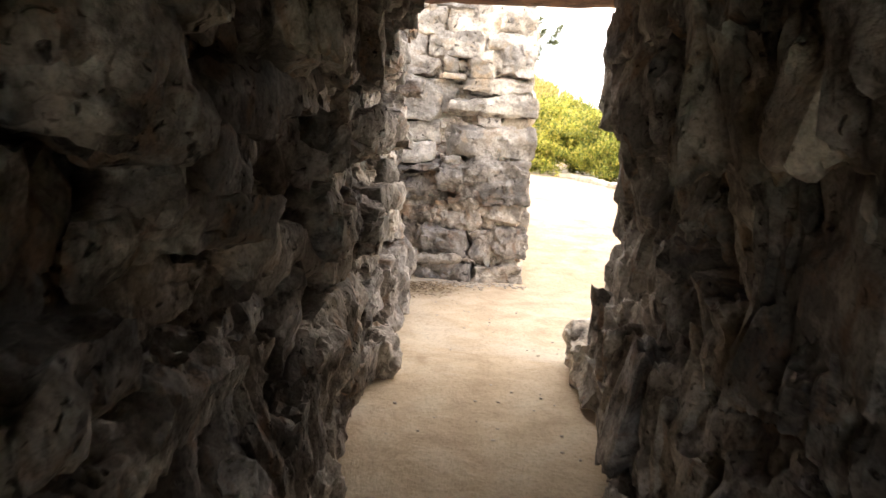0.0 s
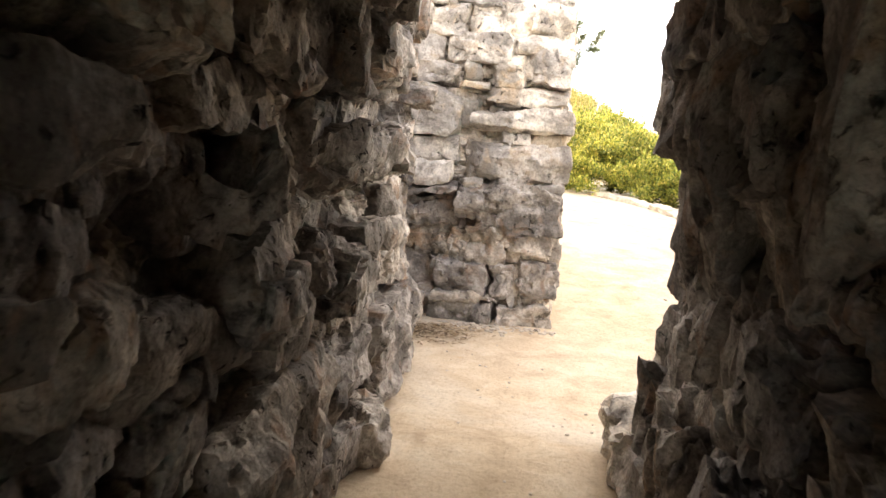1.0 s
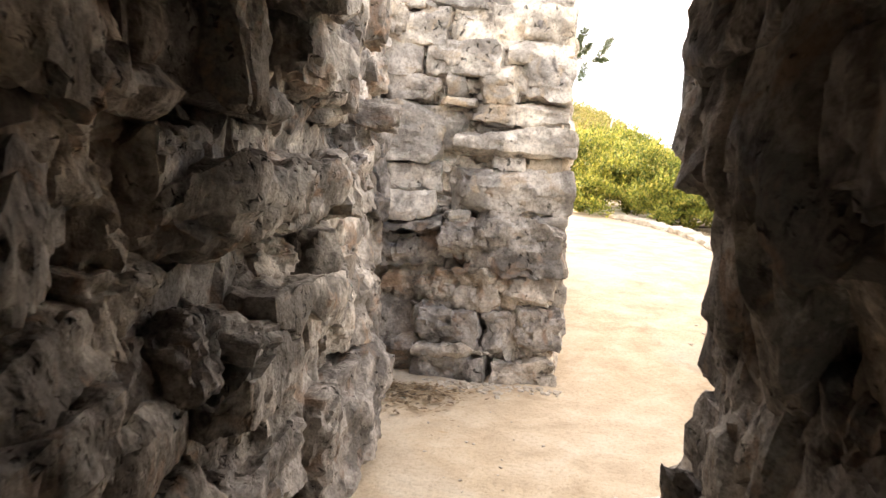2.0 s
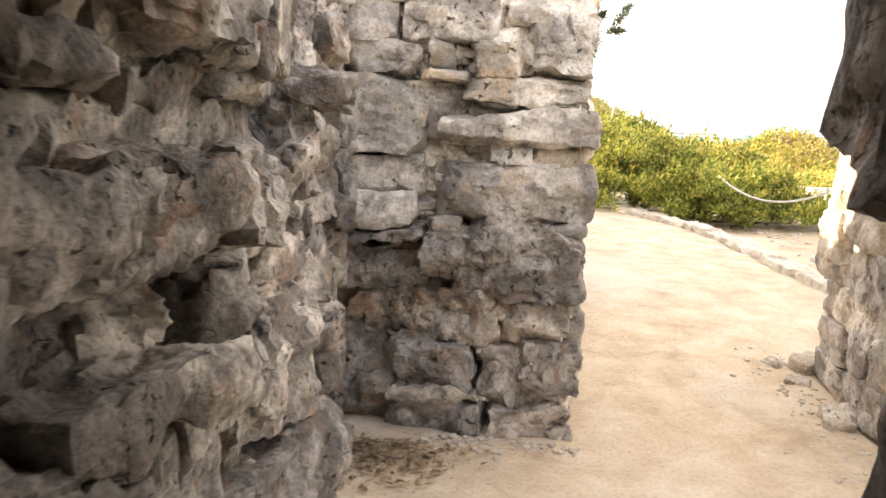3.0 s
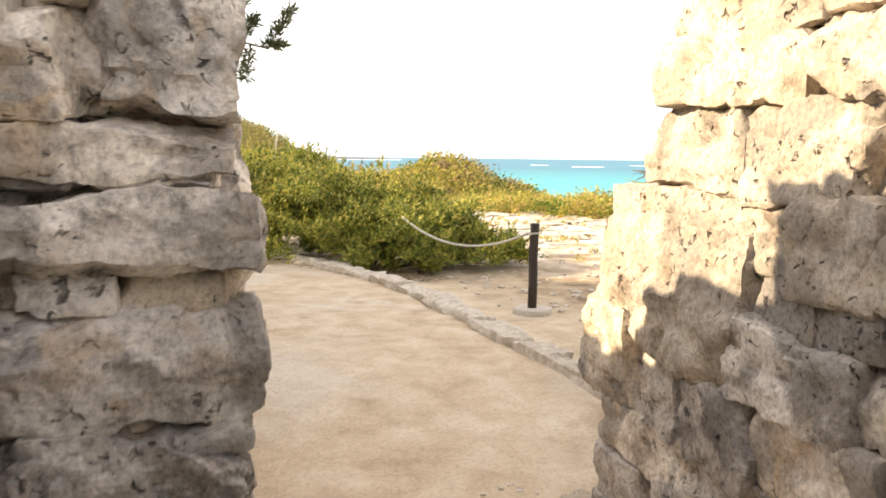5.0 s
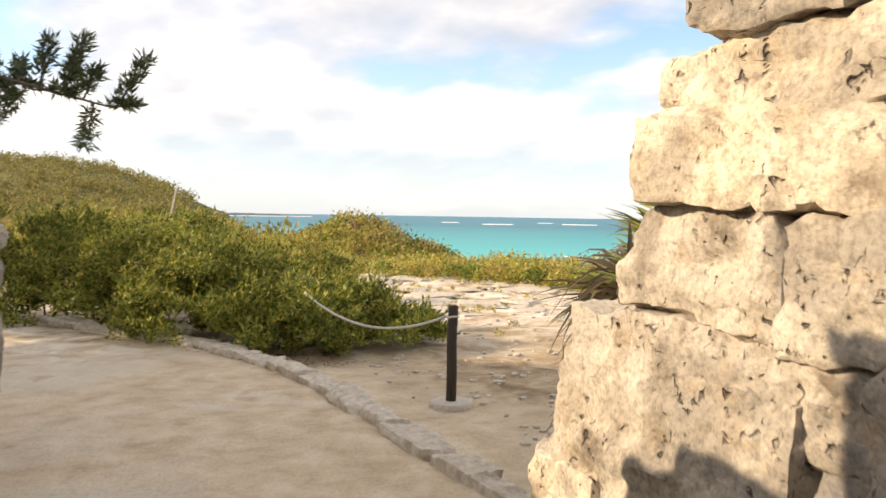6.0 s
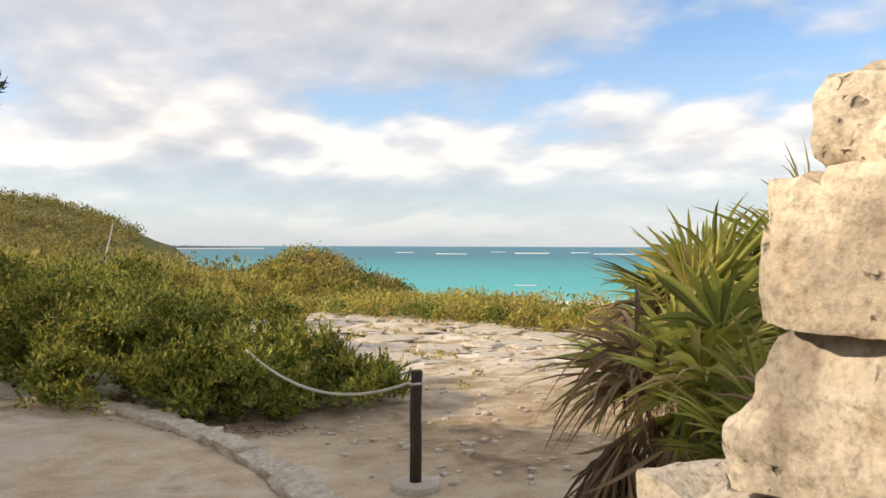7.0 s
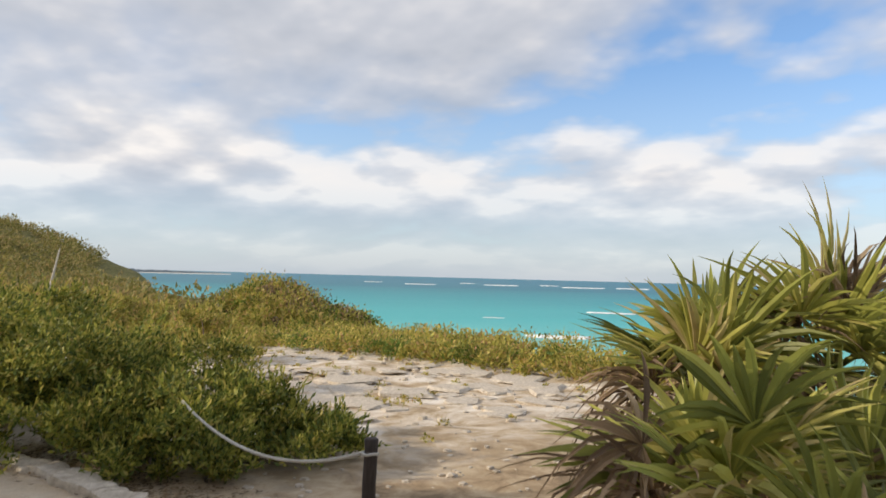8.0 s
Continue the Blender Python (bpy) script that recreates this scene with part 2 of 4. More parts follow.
def leaf_build(stops, rough=0.55, through_light=0.35, whole=0.0):
    """whole: how far the tone belongs to the whole mesh (a palm's fan) and not to the single blade."""
    def build(nd, ln, bsdf):
        g = nd.new("ShaderNodeNewGeometry")
        c = ramp(nd, stops)
        share = nd.new("ShaderNodeMix")
        share.inputs["Factor"].default_value = whole
        ln(g.outputs["Random Per Island"], share.inputs["A"])
        ln(nd.new("ShaderNodeObjectInfo").outputs["Random"], share.inputs["B"])
        ln(share.outputs["Result"], c.inputs[0])
        n = ramp(nd, [(0.35, 0.72), (0.65, 1.2)])
        ln(noisy(nd, ln, g.outputs["Position"], 1.3, 4, 0.6), n.inputs[0])
        col = mixed(nd, ln, 1.0, c.outputs[0], n.outputs[0], "MULTIPLY")
        ln(col, bsdf.inputs["Base Color"])
        bsdf.inputs["Roughness"].default_value = rough
        bsdf.inputs["Specular IOR Level"].default_value = 0.3
        tr = nd.new("ShaderNodeBsdfTranslucent")
        ln(col, tr.inputs["Color"])
        ms = nd.new("ShaderNodeMixShader")
        ms.inputs[0].default_value = through_light
        ln(bsdf.outputs[0], ms.inputs[1])
        ln(tr.outputs[0], ms.inputs[2])
        out = [x for x in nd if x.type == "OUTPUT_MATERIAL"][0]
        ln(ms.outputs[0], out.inputs["Surface"])
    return build


BUSH_LEAF = material("glossy shrub leaves", leaf_build([(0.0, (0.065, 0.10, 0.022)), (0.40, (0.20, 0.24, 0.046)), (0.80, (0.44, 0.42, 0.08)), (1.0, (0.54, 0.44, 0.13))]))
SCRUB_LEAF = material("sunburnt scrub leaves", leaf_build([(0.0, (0.17, 0.19, 0.04)), (0.45, (0.44, 0.41, 0.085)), (0.8, (0.60, 0.48, 0.13)), (1.0, (0.52, 0.31, 0.15))]))
GREEN_LEAF = material("fresh green leaves", leaf_build([(0.0, (0.07, 0.13, 0.02)), (1.0, (0.20, 0.28, 0.05))]))
HILL_LEAF = material("far hillside leaves", leaf_build([(0.0, (0.14, 0.15, 0.04)), (0.6, (0.32, 0.28, 0.08)), (1.0, (0.46, 0.33, 0.15))]))
PINE_LEAF = material("dark needle sprays", leaf_build([(0.0, (0.06, 0.08, 0.04)), (1.0, (0.15, 0.17, 0.08))]))
PALM_LEAF = material("fan palm blade", leaf_build([(0.1, (0.09, 0.105, 0.03)), (0.35, (0.29, 0.31, 0.07)), (0.58, (0.52, 0.50, 0.12)), (0.82, (0.66, 0.54, 0.26))], 0.42, 0.4, 0.55))
DRY_LEAF = material("dead palm blade", leaf_build([(0.1, (0.13, 0.09, 0.06)), (0.5, (0.34, 0.235, 0.14)), (0.9, (0.62, 0.48, 0.31))], 0.8, 0.2, 0.3))


def wood_build(a, b):
    def build(nd, ln, bsdf):
        p = place(nd)
        mp = nd.new("ShaderNodeMapping")
        mp.inputs["Scale"].default_value = (9, 9, 1.2)
        ln(p, mp.inputs[0])
        f = noisy(nd, ln, mp.outputs[0], 5, 6, 0.65, 0.6)
        c = ramp(nd, [(0.3, a), (0.7, b)])
        ln(f, c.inputs[0])
        ln(c.outputs[0], bsdf.inputs["Base Color"])
        bsdf.inputs["Roughness"].default_value = 0.75
        bumped(nd, ln, bsdf, [(f, 0.6, 0.01)])
    return build


POST_WOOD = material("dark creosoted wood", wood_build((0.022, 0.016, 0.013), (0.07, 0.05, 0.04)))
BARK = material("grey brown bark", wood_build((0.06, 0.045, 0.035), (0.18, 0.14, 0.10)))


def plain_build(a, b, scale, rough=0.85):
    def build(nd, ln, bsdf):
        p = place(nd)
        f = noisy(nd, ln, p, scale, 6, 0.65)
        c = ramp(nd, [(0.3, a), (0.7, b)])
        ln(f, c.inputs[0])
        ln(c.outputs[0], bsdf.inputs["Base Color"])
        bsdf.inputs["Roughness"].default_value = rough
        bumped(nd, ln, bsdf, [(f, 0.5, 0.01)])
    return build


ROPE = material("pale braided rope", plain_build((0.42, 0.40, 0.35), (0.66, 0.63, 0.57), 160))
CONCRETE = material("pale concrete", plain_build((0.42, 0.37, 0.30), (0.60, 0.54, 0.45), 30))
KERB_STONE = material("sandy kerb limestone", plain_build((0.36, 0.30, 0.23), (0.68, 0.61, 0.51), 14))
FOAM = material("white sea foam", plain_build((0.75, 0.78, 0.78), (0.9, 0.92, 0.92), 2.0))
LAND = material("hazy far shore", plain_build((0.16, 0.20, 0.22), (0.24, 0.27, 0.27), 0.02))
BEACH = material("far white beach", plain_build((0.62, 0.60, 0.55), (0.72, 0.70, 0.64), 0.05))
LITTER = material("reddish leaf litter", plain_build((0.20, 0.10, 0.06), (0.38, 0.24, 0.15), 60))

# ---- mesh helpers ----


def mesh_object(name, verts, faces, mat, parent=None, label="", smooth=True):
    me = bpy.data.meshes.new(name)
    me.from_pydata([tuple(v) for v in verts], [], faces)
    if smooth:
        me.polygons.foreach_set("use_smooth", [True] * len(me.polygons))
    me.materials.append(mat)
    me.update()
    ob = new(name, me)
    if parent:
        ob.parent = parent
    if label:
        tagged(ob, label)
    return ob


def quads_object(name, verts, mat, parent=None, label="", side=4):
    """One mesh of loose faces; verts is an array of shape (count, side, 3)."""
    count = len(verts)
    me = bpy.data.meshes.new(name)
    me.vertices.add(count * side)
    me.vertices.foreach_set("co", verts.astype(np.float32).ravel())
    me.loops.add(count * side)
    me.loops.foreach_set("vertex_index", np.arange(count * side, dtype=np.int32))
    me.polygons.add(count)
    me.polygons.foreach_set("loop_start", np.arange(count, dtype=np.int32) * side)
    me.polygons.foreach_set("loop_total", np.full(count, side, dtype=np.int32))
    me.materials.append(mat)
    me.update(calc_edges=True)
    ob = new(name, me)
    if parent:
        ob.parent = parent
    if label:
        tagged(ob, label)
    return ob


def tube(points, radii, sides=8, rough=0.0, seed=0):
    """Verts and faces of a closed round bar along points."""
    pts = [Vector(p) for p in points]
    verts, faces = [], []
    for i, p in enumerate(pts):
        way = (pts[min(i + 1, len(pts) - 1)] - pts[max(i - 1, 0)]).normalized()
        a = way.orthogonal().normalized() if abs(way.z) > 0.9 else way.cross(Vector((0, 0, 1))).normalized()
        b = way.cross(a)
        for k in range(sides):
            an = 2 * math.pi * k / sides
            r = radii[i] * (1 + rough * noise.noise((p * 6) + Vector((k * 1.7, seed, 0))))
            verts.append(p + a * math.cos(an) * r + b * math.sin(an) * r)
    for i in range(len(pts) - 1):
        for k in range(sides):
            k2 = (k + 1) % sides
            faces.append((i * sides + k, i * sides + k2, (i + 1) * sides + k2, (i + 1) * sides + k))
    faces.append(tuple(range(sides))[::-1])
    faces.append(tuple(range((len(pts) - 1) * sides, len(pts) * sides)))
    return verts, faces


CUBES = {}


def box_grid(nx, ny, nz):
    """Points and faces of a box from -1 to 1 whose sides are cut into nx, ny and nz strips."""
    key = (nx, ny, nz)
    if key not in CUBES:
        index, pts, faces = {}, [], []

        def vert(p):
            if p not in index:
                index[p] = len(pts)
                pts.append(p)
            return index[p]
        for axis in range(3):
            u, v = (axis + 1) % 3, (axis + 2) % 3
            for end in (0, key[axis]):
                for i in range(key[u]):
                    for j in range(key[v]):
                        q = []
                        for di, dj in ((0, 0), (1, 0), (1, 1), (0, 1)):
                            c = [0, 0, 0]
                            c[axis], c[u], c[v] = end, i + di, j + dj
                            q.append(vert(tuple(c)))
                        faces.append(q if end else q[::-1])
        CUBES[key] = (np.array(pts, float) / np.array(key) * 2 - 1, faces)
    return CUBES[key]


def stone_mesh(name, size, seed, mat, fine=0.024, rough=1.0, chips=12, drip=1.0):
    """A hewn and weathered stone of that size about its middle: flat broken faces, sharp chipped corners, hollows and pits. drip below 1 stretches the erosion upright."""
    rng = np.random.default_rng(seed)
    base, faces = box_grid(*[int(np.clip(round(c / fine), 4, 44)) for c in size])
    half = np.array(size) / 2
    power = rng.uniform(16, 34)
    length = (np.abs(base) ** power).sum(1) ** (1 / power)
    pts = base / length[:, None] * half
    for axis in range(3):
        for sign in (-1, 1):
            n = rng.normal(size=3) * 0.14
            n[axis] = sign
            n = n / half
            n /= np.linalg.norm(n)
            d = pts @ n - np.abs(n * half).sum() * rng.uniform(0.84, 0.97)
            pts -= np.maximum(d, 0)[:, None] * n
    for _ in range(chips):
        n = rng.choice([-1, 1], 3) * rng.uniform(0.05, 1.0, 3) ** 1.8 / half
        n /= np.linalg.norm(n)
        d = pts @ n - np.abs(n * half).sum() * rng.uniform(0.70, 0.95)
        pts -= np.maximum(d, 0)[:, None] * n
    least = float(min(half))
    out = []
    off = Vector(rng.uniform(-50, 50, 3))
    f1 = 1.1 / (least + 0.06)
    for p in pts:
        v = Vector(p)
        n = Vector(p / (half ** 2)).normalized()
        w = Vector((v.x, v.y, v.z * drip)) + off
        a = noise.noise(w * f1) * 0.07 * least
        # broken ledges: the skin steps where a slow wave crosses fixed levels
        lay = noise.noise(Vector((w.x, w.y, w.z * 2.2)) * 4.0) * 3.0
        edge = lay - math.floor(lay)
        a += (math.floor(lay) + min(1.0, edge * 7.0)) * 0.016
        a -= max(0.0, noise.noise(w * 6.0) - 0.16) * 0.075
        a += (0.15 - abs(noise.noise(w * 17.0 + off))) * 0.018
        a -= max(0.0, noise.noise(w * 15.0 - off) - 0.26) * 0.085
        a += (0.12 - abs(noise.noise(w * 8.0))) * 0.034
        out.append(v + n * a * rough)
    me = bpy.data.meshes.new(name)
    me.from_pydata(out, [], faces)
    me.polygons.foreach_set("use_smooth", [True] * len(me.polygons))
    me.set_sharp_from_angle(angle=radians(34))
    me.materials.append(mat)
    return me


def stone_part(parent, me, at, turn=(0, 0, 0), scale=(1, 1, 1)):
    ob = new("stone", me)
    ob.parent = parent
    ob.matrix_basis = Matrix.LocRotScale(at, Euler([radians(a) for a in turn]), scale)
    return ob


def relief_box(name, lo, hi, mat, step=0.12, rough=0.03, seed=0.0):
    """A box with a rough skin."""
    bm = bmesh.new()
    lo, hi = Vector(lo), Vector(hi)
    n = [max(2, min(60, int((hi[k] - lo[k]) / step))) for k in range(3)]
    for axis in range(3):
        u, v = (axis + 1) % 3, (axis + 2) % 3
        for end in (0, 1):
            grid = []
            for i in range(n[u] + 1):
                row = []
                for j in range(n[v] + 1):
                    p = Vector((0, 0, 0))
                    p[axis] = hi[axis] if end else lo[axis]
                    p[u] = lo[u] + (hi[u] - lo[u]) * i / n[u]
                    p[v] = lo[v] + (hi[v] - lo[v]) * j / n[v]
                    row.append(bm.verts.new(p))
                grid.append(row)
            for i in range(n[u]):
                for j in range(n[v]):
                    q = [grid[i][j], grid[i + 1][j], grid[i + 1][j + 1], grid[i][j + 1]]
                    bm.faces.new(q if end else q[::-1])
    bmesh.ops.remove_doubles(bm, verts=bm.verts[:], dist=0.0005)
    for v in bm.verts:
        w = v.co * 3.1 + Vector((seed, seed * 2, 0))
        v.co += Vector((noise.noise(w), noise.noise(w + Vector((9, 0, 0))), noise.noise(w + Vector((0, 7, 0))))) * rough
        w *= 3
        v.co += Vector((noise.noise(w), noise.noise(w + Vector((9, 0, 0))), noise.noise(w + Vector((0, 7, 0))))) * rough * 0.5
    me = bpy.data.meshes.new(name)
    bm.to_mesh(me)
    bm.free()
    me.polygons.foreach_set("use_smooth", [True] * len(me.polygons))
    me.materials.append(mat)
    return new(name, me)


# ---- ground, sea and far shore ----


def smooth(a, b, x):
    t = np.clip((x - a) / (b - a), 0, 1)
    return t * t * (3 - 2 * t)


KERB_LINE = [(3.35, 8.6), (3.16, 9.6), (3.04, 10.7), (2.97, 11.8), (2.86, 12.9), (2.66, 14.0), (2.38, 14.9), (1.95, 15.8), (1.25, 16.9), (0.5, 17.9), (-1.0, 19.6)]


def kerb_x(y):
    return np.interp(y, [q[1] for q in KERB_LINE], [q[0] for q in KERB_LINE])


def ground_z(x, y):
    x, y = np.asarray(x, float), np.asarray(y, float)
    z = 0.26 * smooth(6.6, 10.5, y)
    z = z - 0.09 * smooth(-0.15, 0.15, x - kerb_x(y)) * smooth(8.0, 10.5, y)
    edge = np.interp(y, [8, 20, 28, 36, 45, 60, 100, 160, 230], [13.5, 13.0, 13.0, 14.5, 17.0, 18.5, 13, 20, 26])
    inland = smooth(7.0, 18.0, x - edge + 6)
    z = z - 12.5 * inland - 0.9 * smooth(22, 42, y)
    z = z - 12.5 * smooth(215, 260, y) * (1 - inland)
    hill = np.interp(x, [-30, -7, 2, 9.5, 17, 21.5, 29], [10.2, 10.0, 8.8, 6.4, 3.2, 1.5, 0]) * np.exp(-((y - 150) / 40.0) ** 2)
    mound = 1.9 * np.exp(-((x - 12.7) / 3.0) ** 2 - ((y - 45) / 4.0) ** 2)
    return z + hill + mound


def ground_at(x, y):
    return float(ground_z(x, y))


def make_ground():
    xs = np.unique(np.concatenate([np.linspace(-160, -12, 50), np.linspace(-12, 14, 190), np.linspace(14, 70, 60)]))
    ys = np.unique(np.concatenate([np.linspace(-14, -3, 12), np.linspace(-3, 22, 190), np.linspace(22, 60, 90), np.linspace(60, 300, 110)]))
    gx, gy = np.meshgrid(xs, ys)
    gz = ground_z(gx, gy)
    verts = []
    for x, y, z in zip(gx.ravel(), gy.ravel(), gz.ravel()):
        bump = 0.014 * noise.noise((x * 1.6, y * 1.6, 0)) + 0.008 * noise.noise((x * 5, y * 5, 3))
        if y > 16:
            bump += min(1.0, (y - 16) / 6) * (0.025 * (2 * abs(noise.noise((x * 1.1, y * 1.6, 2))) - 0.5) + 0.10 * noise.noise((x * 0.7, y * 0.7, 5)) + 0.02 * noise.noise((x * 2.1, y * 2.1, 9)))
        verts.append((x, y, z + bump))
    n = len(xs)
    faces = [(j * n + i, j * n + i + 1, (j + 1) * n + i + 1, (j + 1) * n + i) for j in range(len(ys) - 1) for i in range(n - 1)]
    ob = mesh_object("ground", verts, faces, SAND)
    return tagged(ob, "pale trodden sand ground rising to a bare rocky headland", "ground", kind="structure")


ground = make_ground()
SEA_Z = -9.0


def make_sea():
    rad = [20, 40, 80, 120, 160, 220, 300, 420, 600, 900, 1400, 2200, 3400, 4800]
    verts, faces, n = [], [], 72
    for r in rad:
        for k in range(n):
            a = 2 * math.pi * k / n
            verts.append((r * math.sin(a), r * math.cos(a), SEA_Z))
    for i in range(len(rad) - 1):
        for k in range(n):
            k2 = (k + 1) % n
            faces.append((i * n + k2, (i + 1) * n + k2, (i + 1) * n + k, i * n + k))
    return tagged(mesh_object("water", verts, faces, SEA), "turquoise sea darkening to deep blue at the horizon", "sea", kind="structure")


make_sea()


def wave(name, x, y, length, width, turn, rows=4):
    """A low ragged crest of foam on the water."""
    pts, faces = [], []
    n = 40
    for i in range(n + 1):
        u = i / n - 0.5
        w = width * (1 - (2 * u) ** 2) ** 0.5 * (0.7 + 0.6 * noise.noise((u * 9, x, y)))
        for j in range(rows + 1):
            v = j / rows - 0.5
            off = 0.25 * width * noise.noise((u * 6, y, 4))
            h = 0.05 + 0.10 * width * (1 - (2 * v) ** 2)
            p = Vector((u * length, v * w + off, h))
            pts.append(p)
    for i in range(n):
        for j in range(rows):
            a = i * (rows + 1) + j
            faces.append((a, a + rows + 1, a + rows + 2, a + 1))
    ob = mesh_object(name, pts, faces, FOAM)
    ob.matrix_basis = pose(x, y, SEA_Z + 0.02, 0, 0, turn)
    return tagged(ob, "white breaking wave crest on turquoise water", "wave", "breaking waves")


def polar(deg, r):
    return 1.5 + r * math.sin(radians(deg)), 7.2 + r * math.cos(radians(deg))


for deg, r, length, width in ((37.7, 146, 12, 5.0), (33.0, 210, 6, 1.5), (41.5, 260, 16, 4), (24.0, 1050, 24, 7), (27.5, 900, 36, 8), (31.0, 1150, 22, 7), (33.5, 1000, 44, 9), (37.0, 1100, 26, 8), (39.5, 950, 50, 9), (43.0, 1000, 40, 9)):
    wave("breaking_wave", *polar(deg, r), length, width, -deg)


def far_shore():
    """A low strip of land with a beach, far along the coast."""
    verts, faces = [], []
    n = 60
    for i in range(n + 1):
        u = i / n
        deg = 4.0 + 9.8 * u
        r = 1750 + 200 * u
        h = (1 - u) ** 0.5 * (9 + 3 * noise.noise((u * 14, 2, 0)) + 2 * noise.noise((u * 50, 5, 0))) + 0.4
        for rr, z in ((r - 40, SEA_Z - 1), (r, SEA_Z + 1.5), (r + 10, SEA_Z + h), (r + 160, SEA_Z + h), (r + 160, SEA_Z - 1)):
            x, y = polar(deg, rr)
            verts.append((x, y, z))
    for i in range(n):
        for j in range(4):
            a = i * 5 + j
            faces.append((a, a + 5, a + 6, a + 1))
    ob = mesh_object("far_shore", verts, faces, LAND, smooth=False)
    ob.data.materials.append(BEACH)
    for k, f in enumerate(ob.data.polygons):
        f.material_index = 1 if k % 4 == 0 else 0
    return tagged(ob, "low hazy strip of coast with a white beach", "coast", kind="structure")


far_shore()

# ---- the ruin: walls of rough stones ----
POOLS = {}


def pool(mat, kind):
    key = (mat.name, kind)
    if key not in POOLS:
        shape = {"block": (0.40, 0.36, 0.25), "slab": (0.48, 0.36, 0.13)}[kind]
        POOLS[key] = [(stone_mesh("stone", shape, 100 + 17 * i + len(POOLS) * 300, mat, 0.020, (1.6 if mat is CAVE_STONE else 1.1) * (1.0 if kind == "block" else 0.7), 14, 0.6 if mat is CAVE_STONE else 1.0), shape) for i in range(9)]
    return POOLS[key]


def pooled(parent, mat, rng, middle, width, depth, height, along_y, tilt=8):
    """One stone out of the shared ones, fitted to a place in a course."""
    kind = "slab" if height < 0.42 * width else "block"
    me, shape = pool(mat, kind)[rng.integers(9)]
    s = (width / shape[0] * (1 if rng.random() < 0.5 else -1), depth / shape[1] * (1 if rng.random() < 0.5 else -1), height / shape[2])
    turn = (rng.normal() * tilt, rng.normal() * tilt * 0.5, (90 if along_y else 0) + rng.normal() * tilt * 1.2)
    if s[0] * s[1] < 0:
        s = (-s[0], s[1], s[2])
    return stone_part(parent, me, middle, turn, s)


def courses(parent, mat, rng, a0, a1, z0, z1, face, along_y, out, low=0.10, high=0.30, wide=(0.18, 0.55), jut=0.05, skip=()):
    """Rough courses of stones from a0 to a1 along a wall. face(a, z): where the wall's face lies; out: the way it faces, +1 or -1."""
    z = z0
    while z < z1 - 0.03:
        h = min(rng.uniform(low, high), z1 - z)
        a = a0 + rng.uniform(-0.15, 0.0)
        while a < a1 - 0.05:
            w = min(rng.uniform(*wide) * (1.3 if h < 0.16 else 1.0), a1 - a)
            am, zm = a + w / 2, z + h / 2
            blocked = any(s[0] < am < s[1] and s[2] < zm < s[3] for s in skip)
            if not blocked and w > 0.06:
                d = rng.uniform(0.28, 0.42)
                f = face(am, zm) + out * (rng.normal() * jut)
                mid = (f - out * d / 2, am, zm) if along_y else (am, f - out * d / 2, zm)
                pooled(parent, mat, rng, mid, w * 1.18, d, h * rng.uniform(1.1, 1.4), along_y)
            a += w
        z += h


RNG = np.random.default_rng(7)

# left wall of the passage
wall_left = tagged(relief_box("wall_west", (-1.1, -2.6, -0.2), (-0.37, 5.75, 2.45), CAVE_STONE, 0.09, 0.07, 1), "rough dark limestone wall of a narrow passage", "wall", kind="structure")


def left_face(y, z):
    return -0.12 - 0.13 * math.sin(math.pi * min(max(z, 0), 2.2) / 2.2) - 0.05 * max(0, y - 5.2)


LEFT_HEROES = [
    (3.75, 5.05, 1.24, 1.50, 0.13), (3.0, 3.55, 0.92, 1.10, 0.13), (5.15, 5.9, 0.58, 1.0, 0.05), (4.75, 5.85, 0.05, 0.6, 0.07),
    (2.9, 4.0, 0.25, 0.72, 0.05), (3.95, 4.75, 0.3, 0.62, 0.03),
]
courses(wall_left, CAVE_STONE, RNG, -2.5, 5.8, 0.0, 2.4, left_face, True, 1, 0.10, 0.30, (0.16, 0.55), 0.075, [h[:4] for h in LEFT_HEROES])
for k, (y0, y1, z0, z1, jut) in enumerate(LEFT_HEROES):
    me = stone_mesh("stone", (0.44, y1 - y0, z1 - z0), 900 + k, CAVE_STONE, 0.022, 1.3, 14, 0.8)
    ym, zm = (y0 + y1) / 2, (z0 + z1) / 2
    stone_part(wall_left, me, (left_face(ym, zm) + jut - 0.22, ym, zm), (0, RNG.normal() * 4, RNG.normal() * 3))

# inner corner between the passage and the gateway
wall_corner = tagged(relief_box("wall_corner", (-1.3, 5.75, -0.2), (-0.56, 7.1, 2.45), CAVE_STONE, 0.10, 0.06, 4), "recessed corner of a rough limestone wall", "wall", kind="structure")
courses(wall_corner, CAVE_STONE, RNG, 5.85, 7.0, 0.0, 2.4, lambda y, z: -0.42 - 0.06 * math.sin(z * 3), True, 1, 0.12, 0.3, (0.2, 0.5), 0.05)

# right wall of the passage
wall_right = tagged(relief_box("wall_east", (1.32, -2.6, -0.2), (2.2, 4.45, 2.45), MORTAR, 0.09, 0.06, 2), "rough dark limestone wall beside a doorway", "wall", kind="structure")


def right_face(y, z):
    """Overhanging above, hollowed in the middle, spreading at the foot."""
    return 1.02 + 0.16 * float(smooth(1.55, 1.35, z)) - 0.18 * float(smooth(0.75, 0.1, z))


